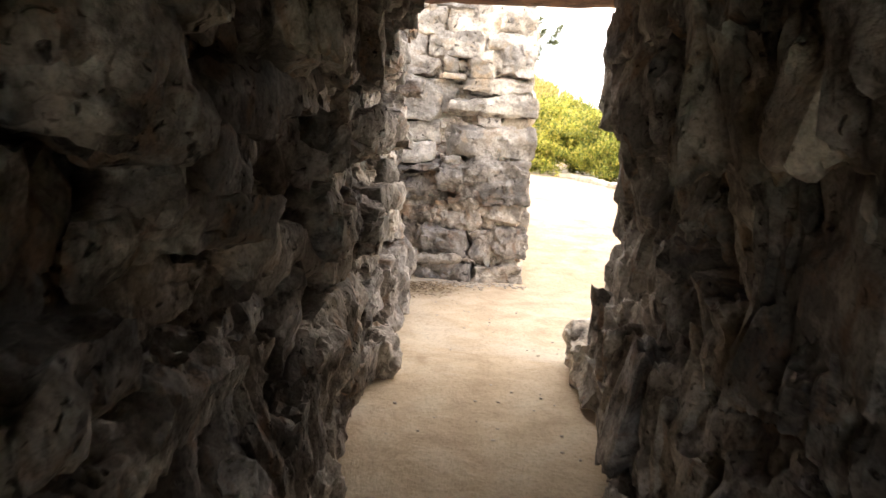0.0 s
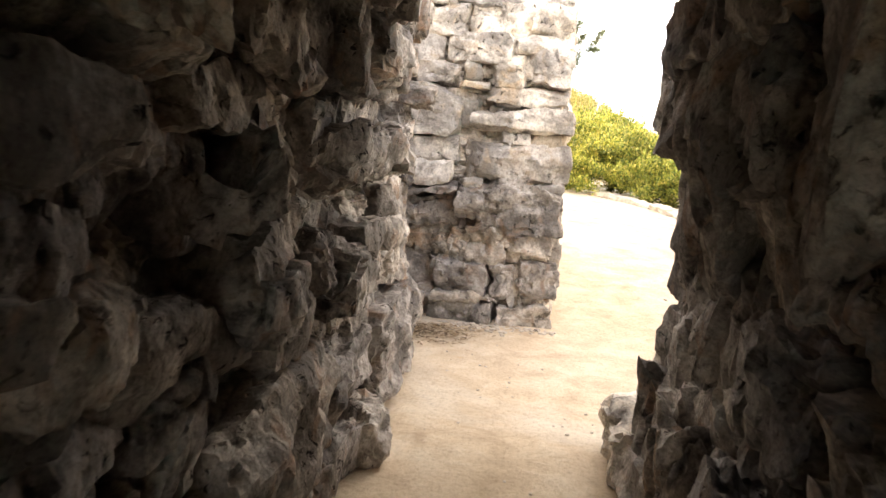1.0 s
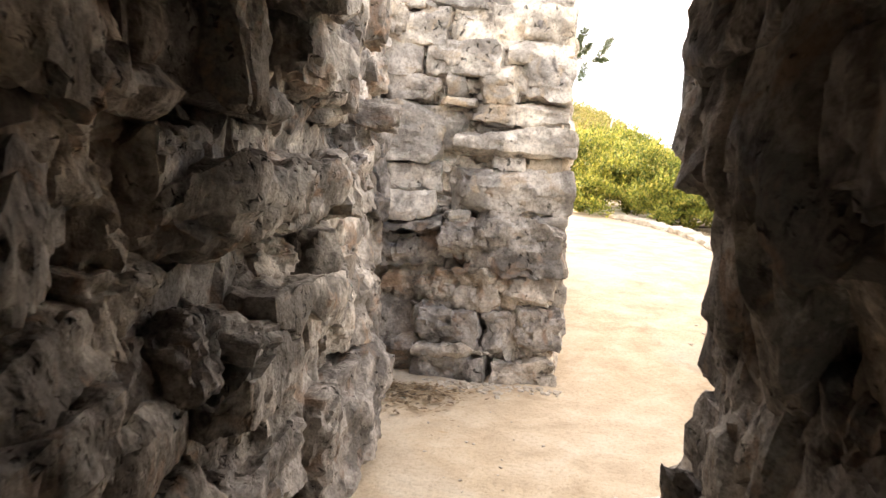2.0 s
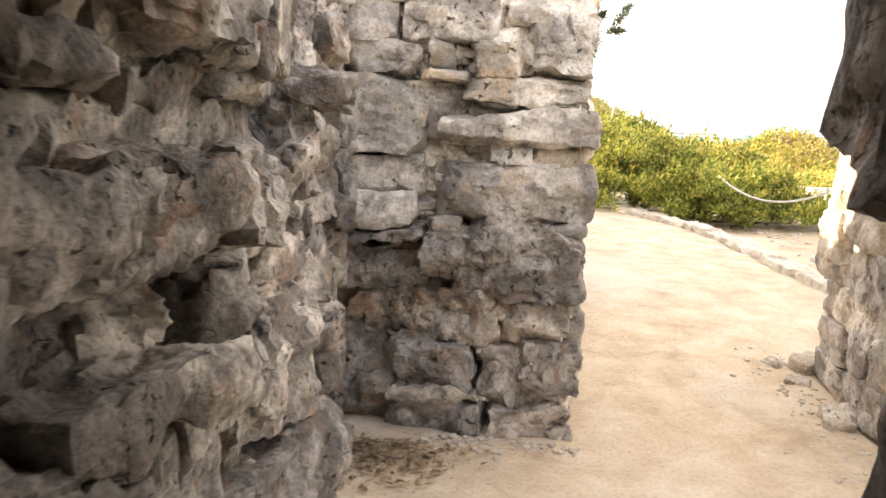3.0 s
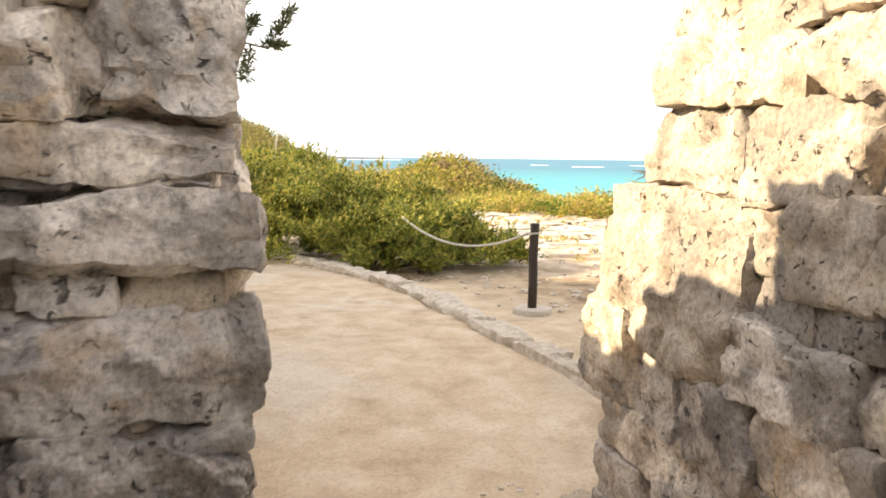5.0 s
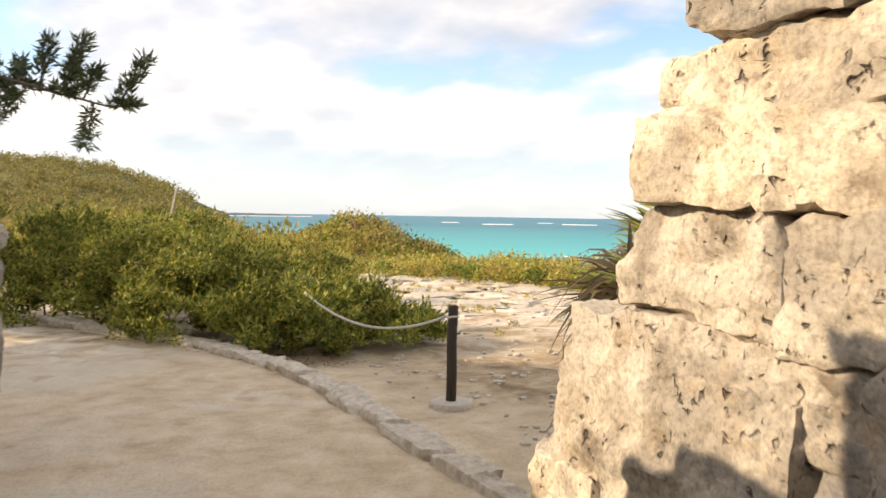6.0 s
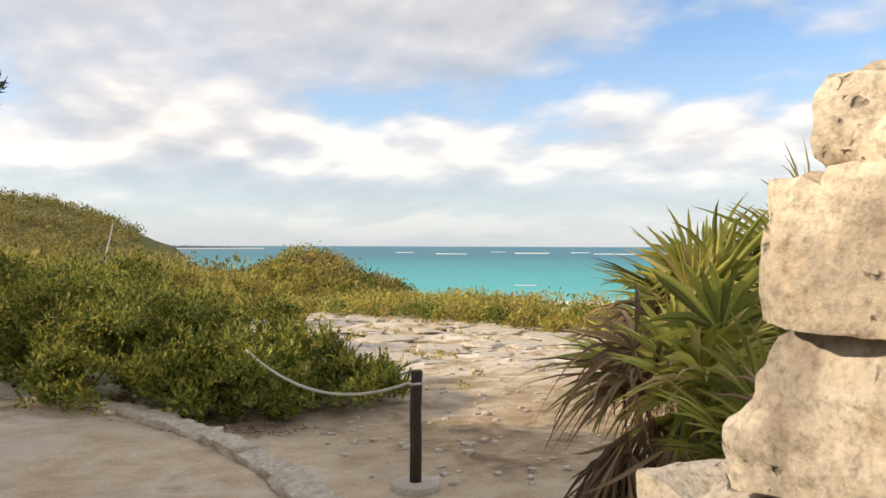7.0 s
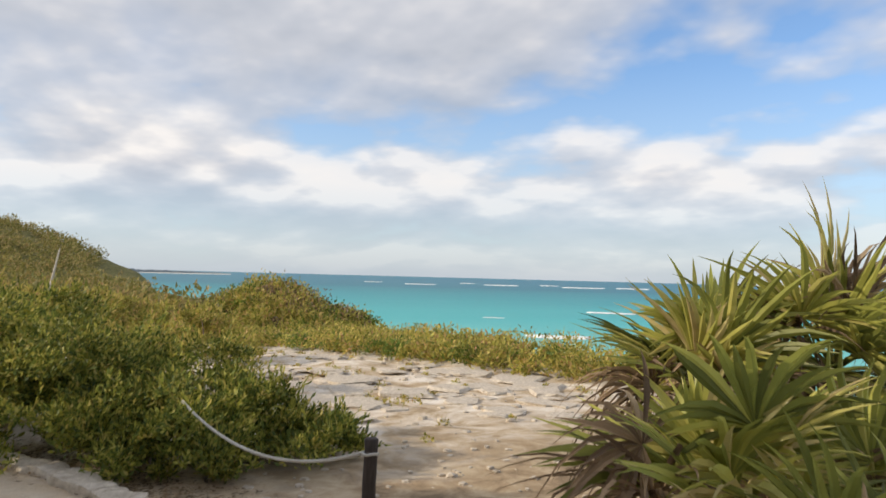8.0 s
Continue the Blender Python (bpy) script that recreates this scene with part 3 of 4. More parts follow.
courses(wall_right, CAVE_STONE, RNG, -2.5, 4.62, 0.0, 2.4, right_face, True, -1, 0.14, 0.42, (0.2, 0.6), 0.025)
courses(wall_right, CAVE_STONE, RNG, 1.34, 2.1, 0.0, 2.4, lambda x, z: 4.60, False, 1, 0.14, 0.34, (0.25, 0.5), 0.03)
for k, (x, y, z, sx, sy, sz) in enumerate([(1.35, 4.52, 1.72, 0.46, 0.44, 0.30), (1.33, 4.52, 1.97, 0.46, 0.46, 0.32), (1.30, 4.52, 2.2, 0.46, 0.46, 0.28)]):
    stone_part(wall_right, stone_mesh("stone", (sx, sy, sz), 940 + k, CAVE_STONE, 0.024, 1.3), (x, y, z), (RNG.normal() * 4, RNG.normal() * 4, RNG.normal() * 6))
for k, (x, y, z, sx, sy, sz) in enumerate([(1.18, 4.70, 0.13, 0.44, 0.56, 0.34), (1.29, 4.55, 0.44, 0.42, 0.46, 0.30), (1.22, 4.05, 0.12, 0.36, 0.5, 0.28), (1.2, 3.4, 0.10, 0.34, 0.5, 0.24)]):
    stone_part(wall_right, stone_mesh("stone", (sx, sy, sz), 960 + k, GREY_STONE, 0.024, 1.2), (x, y, z), (RNG.normal() * 6, RNG.normal() * 6, RNG.normal() * 9))

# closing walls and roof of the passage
# Unseen end walls; the gap between them is added to brighten the passage.
tagged(relief_box("wall_south", (-1.1, -3.2, -0.2), (-0.05, -2.5, 2.4), CAVE_STONE, 0.12, 0.06, 3), "unseen dark stone wall beside an assumed rear doorway that lets in light", "wall", kind="structure")
tagged(relief_box("wall_south_east", (0.85, -3.2, -0.2), (2.2, -2.5, 2.4), CAVE_STONE, 0.12, 0.06, 14), "unseen dark stone wall beside an assumed rear doorway that lets in light", "wall", kind="structure")
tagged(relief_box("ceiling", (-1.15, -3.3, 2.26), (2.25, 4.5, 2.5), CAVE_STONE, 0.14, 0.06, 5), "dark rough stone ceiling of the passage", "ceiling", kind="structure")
lintel = tagged(relief_box("lintel", (-0.75, 4.1, 2.13), (1.75, 4.72, 2.40), LINTEL, 0.10, 0.03, 6), "reddish stained stone lintel over the doorway", "lintel", kind="structure")

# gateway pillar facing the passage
# The core is dark stone: shade of the crevices put into its colour.
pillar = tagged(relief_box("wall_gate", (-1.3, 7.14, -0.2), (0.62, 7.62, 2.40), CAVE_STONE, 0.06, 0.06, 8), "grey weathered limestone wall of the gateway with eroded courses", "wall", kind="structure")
tagged(pillar, kind="structure")


def gate_row(z0, z1, spans, jut, turn=3.0, mat=GREY_STONE):
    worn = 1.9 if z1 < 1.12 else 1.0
    # Low rows take darker stone: its own tone plus painted-in crevice shade.
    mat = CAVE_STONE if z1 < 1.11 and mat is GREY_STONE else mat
    for x0, x1 in spans:
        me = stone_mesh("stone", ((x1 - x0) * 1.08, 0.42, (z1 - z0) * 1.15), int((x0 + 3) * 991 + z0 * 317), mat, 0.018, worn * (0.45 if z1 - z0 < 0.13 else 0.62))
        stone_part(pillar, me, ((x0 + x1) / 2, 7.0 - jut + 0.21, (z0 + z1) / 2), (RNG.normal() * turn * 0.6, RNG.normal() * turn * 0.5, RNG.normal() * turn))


gate_row(2.38, 2.50, [(-0.62, -0.2), (-0.18, 0.22), (0.24, 0.72)], -0.03)
gate_row(2.17, 2.40, [(-0.55, -0.02), (0.0, 0.44), (0.45, 0.74)], -0.01)
gate_row(1.98, 2.18, [(-0.66, -0.22), (-0.13, 0.33)], 0.02)
gate_row(2.06, 2.18, [(0.35, 0.72)], 0.02)
gate_row(1.82, 2.03, [(0.20, 0.43)], 0.05, 8)
gate_row(1.83, 2.08, [(0.44, 0.75)], 0.04, 4)
gate_row(1.81, 1.95, [(-0.44, -0.08)], 0.01)
gate_row(1.82, 1.98, [(-0.05, 0.07)], 0.0)
gate_row(1.69, 1.80, [(0.15, 0.75)], 0.03, 2)
gate_row(1.77, 1.83, [(-0.06, 0.17)], 0.03, 3)
gate_row(1.66, 1.70, [(0.20, 0.40), (0.47, 0.70)], 0.0, 3)
gate_row(1.49, 1.64, [(0.06, 0.775)], 0.07, 1.5)
gate_row(1.43, 1.77, [(-0.59, -0.06)], 0.03, 4)
gate_row(1.50, 1.74, [(-0.07, 0.10)], -0.05, 5)
gate_row(1.41, 1.49, [(0.26, 0.46)], 0.04, 4)
gate_row(1.39, 1.49, [(0.47, 0.76)], 0.0, 4, MORTAR)
gate_row(1.12, 1.38, [(0.03, 0.765)], 0.06, 2)
gate_row(1.23, 1.40, [(-0.48, -0.06)], 0.0, 5)
gate_row(1.05, 1.20, [(-0.51, -0.10)], 0.06, 4)
gate_row(1.06, 1.12, [(-0.02, 0.14), (0.58, 0.76)], 0.02, 5)
gate_row(0.96, 1.04, [(-0.49, -0.05)], 0.08, 4)
gate_row(0.74, 1.10, [(0.14, 0.74)], 0.05, 5)
gate_row(0.80, 1.07, [(-0.06, 0.19)], 0.04, 7)
gate_row(0.77, 0.94, [(-0.45, -0.06)], 0.02, 7)
gate_row(0.53, 0.77, [(-0.43, 0.05)], -0.11, 7)
gate_row(0.52, 0.77, [(0.06, 0.37), (0.37, 0.70)], 0.02, 7)
gate_row(0.24, 0.52, [(-0.46, -0.14)], -0.16, 6)
gate_row(0.22, 0.50, [(-0.12, 0.23), (0.25, 0.44), (0.43, 0.75)], 0.0, 8)
gate_row(0.02, 0.24, [(-0.60, -0.18)], -0.04, 5)
gate_row(0.14, 0.23, [(-0.17, 0.33)], 0.05, 3)
gate_row(-0.03, 0.14, [(-0.14, 0.30), (0.32, 0.73)], 0.03, 4)
# small stones and mortar lumps packed into the joints
courses(pillar, GREY_STONE, RNG, -0.6, 0.72, 1.05, 2.42, lambda x, z: 7.085, False, -1, 0.07, 0.13, (0.08, 0.22), 0.02)
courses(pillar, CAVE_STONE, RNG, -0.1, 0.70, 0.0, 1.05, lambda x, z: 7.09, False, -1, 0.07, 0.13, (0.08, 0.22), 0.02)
courses(pillar, GREY_STONE, RNG, 7.2, 7.75, 0.0, 2.45, lambda y, z: 0.72 + 0.03 * math.sin(z * 5), True, 1, 0.14, 0.3, (0.3, 0.55), 0.02)
courses(pillar, TAN_STONE, RNG, -1.2, 0.7, 0.0, 2.45, lambda x, z: 7.78, False, 1, 0.18, 0.34, (0.3, 0.6), 0.03)

# unseen wall stubs behind the gateway, added to shade path and sunlit wall
stub = tagged(relief_box("wall_stub", (-2.6, 7.75, -0.1), (0.42, 8.35, 2.12), MORTAR, 0.15, 0.05, 12), "unseen low broken limestone wall added behind the gateway to cast shade", "wall", kind="structure")
courses(stub, TAN_STONE, RNG, 7.85, 8.4, 0.0, 2.16, lambda y, z: 0.55, True, 1, 0.18, 0.34, (0.3, 0.5), 0.03)
stub_low = tagged(relief_box("wall_stub_low", (-2.6, 8.35, -0.1), (0.36, 10.1, 1.78), MORTAR, 0.15, 0.05, 15), "unseen lower broken end of the added shade wall", "wall", kind="structure")
courses(stub_low, TAN_STONE, RNG, 8.4, 10.1, 0.0, 1.82, lambda y, z: 0.50, True, 1, 0.18, 0.34, (0.3, 0.5), 0.03)

# sunlit wall on the other side of the gateway
wall_sun = tagged(relief_box("wall_sunlit", (2.38, 6.15, -0.2), (3.0, 7.35, 2.6), MORTAR, 0.08, 0.05, 9), "tan limestone wall end with large worn blocks in sunlight", "wall", kind="structure")


def sun_row(z0, z1, spans, jut, turn=3.0, mat=TAN_STONE, depth=0.6):
    for y0, y1 in spans:
        me = stone_mesh("stone", (depth, (y1 - y0) * 1.08, (z1 - z0) * 1.18), int(y0 * 577 + z0 * 311), mat, 0.022, 0.62, 9)
        stone_part(wall_sun, me, (2.3 - jut + depth / 2, (y0 + y1) / 2, (z0 + z1) / 2), (RNG.normal() * turn * 0.5, RNG.normal() * turn * 0.5, RNG.normal() * turn))


sun_row(2.62, 2.95, [(6.3, 6.8), (6.8, 7.40)], -0.05)
sun_row(2.35, 2.64, [(6.4, 6.95), (6.97, 7.55)], 0.04, 6)
sun_row(2.12, 2.34, [(6.3, 6.52), (6.5, 7.0), (7.02, 7.67)], 0.0)
sun_row(1.90, 2.12, [(6.25, 6.62), (6.63, 7.02), (7.03, 7.75)], 0.03)
sun_row(1.63, 1.91, [(6.3, 6.72), (6.74, 7.30), (7.30, 7.84)], 0.0)
sun_row(1.38, 1.63, [(6.4, 6.72), (6.73, 7.04), (7.05, 8.03)], 0.04)
sun_row(1.22, 1.47, [(6.3, 6.68), (6.70, 6.92), (6.92, 7.18)], 0.0, 3, GREY_STONE)
sun_row(1.00, 1.46, [(7.20, 8.08)], 0.05, 2)
sun_row(0.88, 1.14, [(7.84, 8.29)], 0.05, 3)
sun_row(0.98, 1.24, [(6.80, 7.28)], 0.06, 4, GREY_STONE)
sun_row(1.0, 1.22, [(6.3, 6.78)], 0.0, 4, GREY_STONE)
sun_row(0.70, 0.98, [(6.2, 6.62), (6.64, 7.12), (7.14, 7.52), (7.54, 7.86), (7.87, 8.28)], 0.02, 4, GREY_STONE)
sun_row(0.52, 0.72, [(6.2, 6.9), (6.92, 7.46), (7.48, 8.18)], 0.0, 3, GREY_STONE)
sun_row(0.28, 0.53, [(6.1, 6.5), (6.52, 7.0), (7.02, 7.42), (7.43, 7.78), (7.80, 8.16)], 0.01, 3, GREY_STONE)
sun_row(0.02, 0.30, [(6.1, 6.7), (6.72, 7.2), (7.22, 7.7), (7.72, 8.16)], 0.01, 4, GREY_STONE)
courses(wall_sun, TAN_STONE, RNG, 6.3, 7.45, 0.9, 2.5, lambda y, z: 2.375, True, -1, 0.08, 0.14, (0.10, 0.24), 0.015)
courses(wall_sun, GREY_STONE, RNG, 6.2, 8.05, 0.0, 0.9, lambda y, z: 2.385, True, -1, 0.08, 0.14, (0.10, 0.24), 0.015)
tagged(relief_box("wall_footing", (2.42, 7.3, -0.2), (2.95, 7.95, 1.4), MORTAR, 0.08, 0.05, 10), "mortar heart of the ruined wall end", "wall", kind="structure")
for k, (x, y, z, sx, sy, sz) in enumerate([(2.16, 8.05, 0.07, 0.13, 0.15, 0.09), (2.2, 7.5, 0.03, 0.16, 0.22, 0.10), (2.12, 8.3, 0.10, 0.12, 0.14, 0.07), (2.28, 8.22, 0.13, 0.16, 0.16, 0.10)]):
    stone_part(wall_sun, stone_mesh("stone", (sx, sy, sz), 980 + k, TAN_STONE, 0.03, 1.0), (x, y, z), (RNG.normal() * 6, RNG.normal() * 6, RNG.normal() * 20))

# ---- kerb ----
kerb = tagged(new("kerb"), "uneven row of pale stones edging the sandy path", "kerb", kind="structure")


def make_kerb():
    ys = 8.7
    k = 0
    while ys < 19.0:
        ln = random.uniform(0.4, 0.95)
        y0, y1 = ys, ys + ln * 0.9
        x0, x1 = float(kerb_x(y0)), float(kerb_x(y1))
        length = math.hypot(x1 - x0, y1 - y0)
        me = stone_mesh("stone", (length * 1.08, random.uniform(0.2, 0.32), 0.19), 1200 + k, KERB_STONE, 0.035, 0.8, 6)
        xm, ym = (x0 + x1) / 2, (y0 + y1) / 2
        stone_part(kerb, me, (xm + random.uniform(-0.03, 0.03), ym, ground_at(xm - 0.3, ym) - 0.03 + random.uniform(-0.02, 0.03)), (random.uniform(-5, 5), random.uniform(-3, 3), math.degrees(math.atan2(y1 - y0, x1 - x0))))
        ys = y1
        k += 1


make_kerb()

# ---- post and rope ----


def make_post():
    x, y = 3.797, 12.30
    z = ground_at(x, y)
    post = tagged(new("rope_post"), "short dark wooden post on a round concrete foot, holding a rope", "post")
    post.location = (x, y, z)
    v, f = tube([(0, 0, 0.02), (0.004, 0, 0.3), (0.0, 0.004, 0.6), (0.006, 0, 0.80), (0.008, 0, 0.83), (0.008, 0, 0.905), (0.008, 0, 0.915)], [0.047, 0.046, 0.045, 0.045, 0.042, 0.047, 0.036], 14, 0.06)
    mesh_object("shaft", v, f, POST_WOOD, post)
    v, f = tube([(0, 0, -0.06), (0, 0, 0.05), (0, 0, 0.06)], [0.20, 0.195, 0.17], 22, 0.10, 3)
    mesh_object("foot", v, f, CONCRETE, post, "round pale concrete foot")
    v, f = tube([(0.05 * math.cos(a), 0.05 * math.sin(a), 0.815 + 0.004 * math.sin(3 * a)) for a in np.linspace(0, 6.3, 22)], [0.011] * 22, 6)
    mesh_object("rope_loop", v, f, ROPE, post, "pale rope tied round the neck")
    return x, y, z


def hanging(a, b, sag, n=26):
    a, b = Vector(a), Vector(b)
    return [a.lerp(b, i / n) - Vector((0, 0, 4 * sag * (i / n) * (1 - i / n))) for i in range(n + 1)]


PX, PY, PZ = make_post()
line = hanging((PX - 0.04, PY + 0.03, PZ + 0.815), (3.12, 15.05, 0.94), 0.24)
v, f = tube(line, [0.013] * len(line), 7, 0.12)
tagged(mesh_object("rope", v, f, ROPE), "slack pale rope running from the post into the shrub", "rope")

# ---- plants ----


def unit(v):
    return v / np.maximum(np.linalg.norm(v, axis=-1, keepdims=True), 1e-9)


def leaves(points, outward, size, rng, flat=0.5, ratio=0.42, spread=1.0):
    """Pointed leaf blades at points, turned roughly outward: four corners each, bent along the middle."""
    n = len(points)
    way = unit(outward * 0.6 + rng.normal(size=(n, 3)) * spread + np.array([0, 0, 0.35]))
    side = unit(np.cross(way, rng.normal(size=(n, 3))))
    s = size * rng.uniform(0.6, 1.35, (n, 1))
    lift = unit(np.cross(side, way)) * s * 0.12
    return np.stack([points, points + way * s * 0.45 + side * s * ratio * 0.5 + lift, points + way * s, points + way * s * 0.45 - side * s * ratio * 0.5 + lift], axis=1)


def clump_points(centres, radii, per, rng):
    """Points near the skin of many uneven clumps; also their outward ways."""
    k = len(centres)
    d = unit(rng.normal(size=(k, per, 3)))
    d[..., 2] = np.abs(d[..., 2]) * 0.9 + d[..., 2] * 0.1
    r = radii[:, None, None] * rng.uniform(0.35, 1.0, (k, per, 1)) ** 0.45 * rng.uniform(0.8, 1.15, (k, per, 1))
    return (centres[:, None, :] + d * r).reshape(-1, 3), d.reshape(-1, 3)


def sprigs(centres, radii, per, length, size, rng, leaves_each=9):
    """Upright shoots standing out of the skin of clumps, leafed along their length."""
    k = len(centres)
    d = unit(rng.normal(size=(k, per, 3)))
    d[..., 2] = np.abs(d[..., 2])
    root = (centres[:, None, :] + d * radii[:, None, None] * 0.75).reshape(-1, 3)
    way = unit(d.reshape(-1, 3) * 0.55 + rng.normal(size=(k * per, 3)) * 0.22 + np.array([0, 0, 0.35]))
    ln = length * rng.uniform(0.4, 1.25, (k * per, 1))
    u = np.linspace(0.1, 1.0, leaves_each)
    p = (root[:, None, :] + way[:, None, :] * (ln * u)[..., None]).reshape(-1, 3)
    o = np.repeat(way, leaves_each, 0) * 1.7
    return leaves(p, o, size, rng, ratio=0.34, spread=0.42)


def shrub(name, spots, leaf, per, size, seed, label, stems=14, mat=None, group="shrubs"):
    """spots: (x, y, half width, half depth, height) lumps that make up one bush."""
    rng = np.random.default_rng(seed)
    bush = tagged(new(name), label, "bush", group)
    bx, by = spots[0][0], spots[0][1]
    bush.location = (bx, by, ground_at(bx, by))
    base = np.array(bush.location)
    cs, rs = [], []
    for x, y, wx, wy, h in spots:
        n = int(22 * (wx * wy) ** 0.5 * max(h, 0.6)) + 8
        d = unit(rng.normal(size=(n, 3)))
        d[:, 2] = np.abs(d[:, 2])
        r = rng.uniform(0.55, 1.0, (n, 1)) ** 0.5
        c = d * r * np.array([wx, wy, h * 0.86]) + np.array([x, y, ground_at(x, y) + 0.06])
        cs.append(c)
        rs.append(rng.uniform(0.13, 0.32, n) * (0.6 + 0.3 * h))
    cs, rs = np.concatenate(cs), np.concatenate(rs)
    p, o = clump_points(cs, rs, per, rng)
    p[:, 2] = np.maximum(p[:, 2], ground_z(p[:, 0], p[:, 1]) + 0.01)
    blades = np.concatenate([leaves(p, o, size, rng), sprigs(cs, rs, max(5, per // 26), 0.20, size * 1.15, rng)])
    blades[..., 2] = np.maximum(blades[..., 2], ground_z(blades[..., 0], blades[..., 1]) + 0.01)
    quads_object("foliage", blades - base, leaf, bush)
    for i in range(stems):
        j = rng.integers(len(cs))
        top = Vector(cs[j] - base)
        s = spots[rng.integers(len(spots))]
        root = Vector((top.x * 0.6 + (s[0] - bx) * 0.4, top.y * 0.6 + (s[1] - by) * 0.4, 0))
        root.z = ground_at(root.x + bx, root.y + by) - base[2] - 0.02
        v, f = tube([root, root.lerp(top, 0.5) + Vector((rng.normal() * 0.08, rng.normal() * 0.08, 0.02)), top], [0.022, 0.015, 0.006], 5)
        mesh_object("stem", v, f, BARK, bush)
    return bush


shrub("shoreline_bush", [(3.3, 15.75, 1.1, 0.85, 1.0), (4.0, 15.75, 1.0, 0.75, 0.72), (4.6, 15.7, 0.6, 0.55, 0.42), (2.3, 16.6, 1.2, 0.95, 1.45), (1.5, 17.7, 1.2, 1.0, 1.65), (3.3, 17.0, 1.3, 1.1, 1.35), (3.2, 15.15, 0.75, 0.5, 0.7), (4.0, 15.2, 0.7, 0.5, 0.6), (2.5, 15.9, 0.7, 0.5, 0.85), (1.7, 16.9, 0.7, 0.5, 1.0)], BUSH_LEAF, 210, 0.062, 3, "dense dark green bush with small leaves beside the kerb")
shrub("shoreline_bush", [(0.5, 18.9, 1.3, 1.1, 1.75), (-0.9, 20.0, 1.4, 1.2, 1.8), (1.9, 19.6, 1.4, 1.2, 1.8)], BUSH_LEAF, 200, 0.070, 4, "tall green bush with yellow sunlit top behind the kerb")
shrub("dune_shrub", [(3.9, 20.4, 1.5, 1.3, 1.25), (2.6, 22.6, 1.8, 1.5, 1.7), (0.6, 22.8, 1.8, 1.5, 1.9)], SCRUB_LEAF, 150, 0.075, 5, "yellowish sunlit scrub bush on the sand")
shrub("dune_shrub", [(5.0, 25.5, 1.7, 1.6, 1.2), (3.2, 27.0, 2.0, 1.8, 1.6), (0.6, 27.0, 2.0, 1.8, 1.9)], SCRUB_LEAF, 130, 0.09, 6, "yellowish sunlit scrub bush on the sand")
shrub("dune_shrub", [(5.6, 31.5, 2.2, 2.0, 1.5), (2.8, 33.0, 2.4, 2.0, 1.9), (-0.4, 33.0, 2.4, 2.0, 2.2)], SCRUB_LEAF, 110, 0.11, 7, "yellowish scrub bush in front of the hill")


def scatter(name, leaf, count, where, radius, per, size, seed, label, group="far vegetation"):
    """Many joined low plants that nobody could count."""
    rng = np.random.default_rng(seed)
    xs, ys = where(rng, count)
    zs = ground_z(xs, ys)
    keep = zs > SEA_Z + 1.0
    xs, ys, zs = xs[keep], ys[keep], zs[keep]
    r = rng.uniform(*radius, len(xs))
    p, o = clump_points(np.stack([xs, ys, zs + r * 0.15], 1), r, per, rng)
    ob = quads_object(name, leaves(p, o, size, rng, spread=0.8), leaf)
    return tagged(ob, label, "vegetation", group, "stuff")


def edge_x(y):
    return np.interp(y, [8, 20, 28, 36, 45, 60, 100, 160, 230], [13.5, 13.0, 13.0, 14.5, 17.0, 18.5, 13, 20, 26])


def on_strip(rng, n):
    y = rng.uniform(17.5, 40, n)
    return np.interp(y, [17.5, 20, 27, 33, 40], [12.2, 10.9, 9.0, 8.6, 8.4]) + rng.uniform(0, 1, n) ** 1.3 * np.interp(y, [17, 27, 40], [2.0, 5.0, 8.0]), y


def on_mound(rng, n):
    a, r = rng.uniform(0, 6.283, n), rng.uniform(0, 1, n) ** 0.5
    return 12.9 + 4.6 * r * np.cos(a), 44.5 + 5.5 * r * np.sin(a)


def on_hill(rng, n):
    y = 38 + 150 * rng.uniform(0, 1, n) ** 1.25
    left = -25 - 0.18 * (y - 38)
    shore = np.minimum(edge_x(y) - 4, 1.7 + np.maximum(0.143, 0.24 - (y - 38) * 0.0045) * (y - 7.6))
    return left + (shore - left) * rng.uniform(0, 1, n), y


def on_back(rng, n):
    y = rng.uniform(34, 60, n)
    return rng.uniform(-6, 1, n) + (edge_x(y) - 7) * rng.uniform(0, 1, n), y


scatter("headland_scrub", SCRUB_LEAF, 360, on_strip, (0.15, 0.72), 130, 0.11, 21, "low yellow green scrub along the edge of the headland")
scatter("headland_greenery", GREEN_LEAF, 95, on_strip, (0.3, 0.55), 110, 0.10, 22, "fresh green plants among the scrub")
scatter("mound_scrub", SCRUB_LEAF, 200, on_mound, (0.3, 0.95), 150, 0.17, 23, "yellow and brown scrub over a low mound")
scatter("mound_dry_brush", DRY_LEAF, 45, on_mound, (0.4, 1.0), 130, 0.16, 27, "dead brown brush among the scrub on the mound")
scatter("mound_greenery", GREEN_LEAF, 40, on_mound, (0.4, 0.9), 130, 0.16, 28, "dark green plants among the scrub on the mound")
scatter("slope_scrub", SCRUB_LEAF, 260, on_back, (0.35, 1.05), 130, 0.18, 24, "yellowish scrub covering the slope")
scatter("hill_scrub", HILL_LEAF, 1900, on_hill, (0.5, 1.9), 70, 0.36, 25, "olive scrub covering the far hill")


def on_rock(rng, n):
    y = rng.uniform(15.8, 28, n)
    return rng.uniform(5.2, 10.5, n) + 0.1 * (y - 16), y


scatter("dry_grass", SCRUB_LEAF, 70, on_rock, (0.04, 0.12), 40, 0.05, 26, "tufts of dry yellow grass on bare rock")


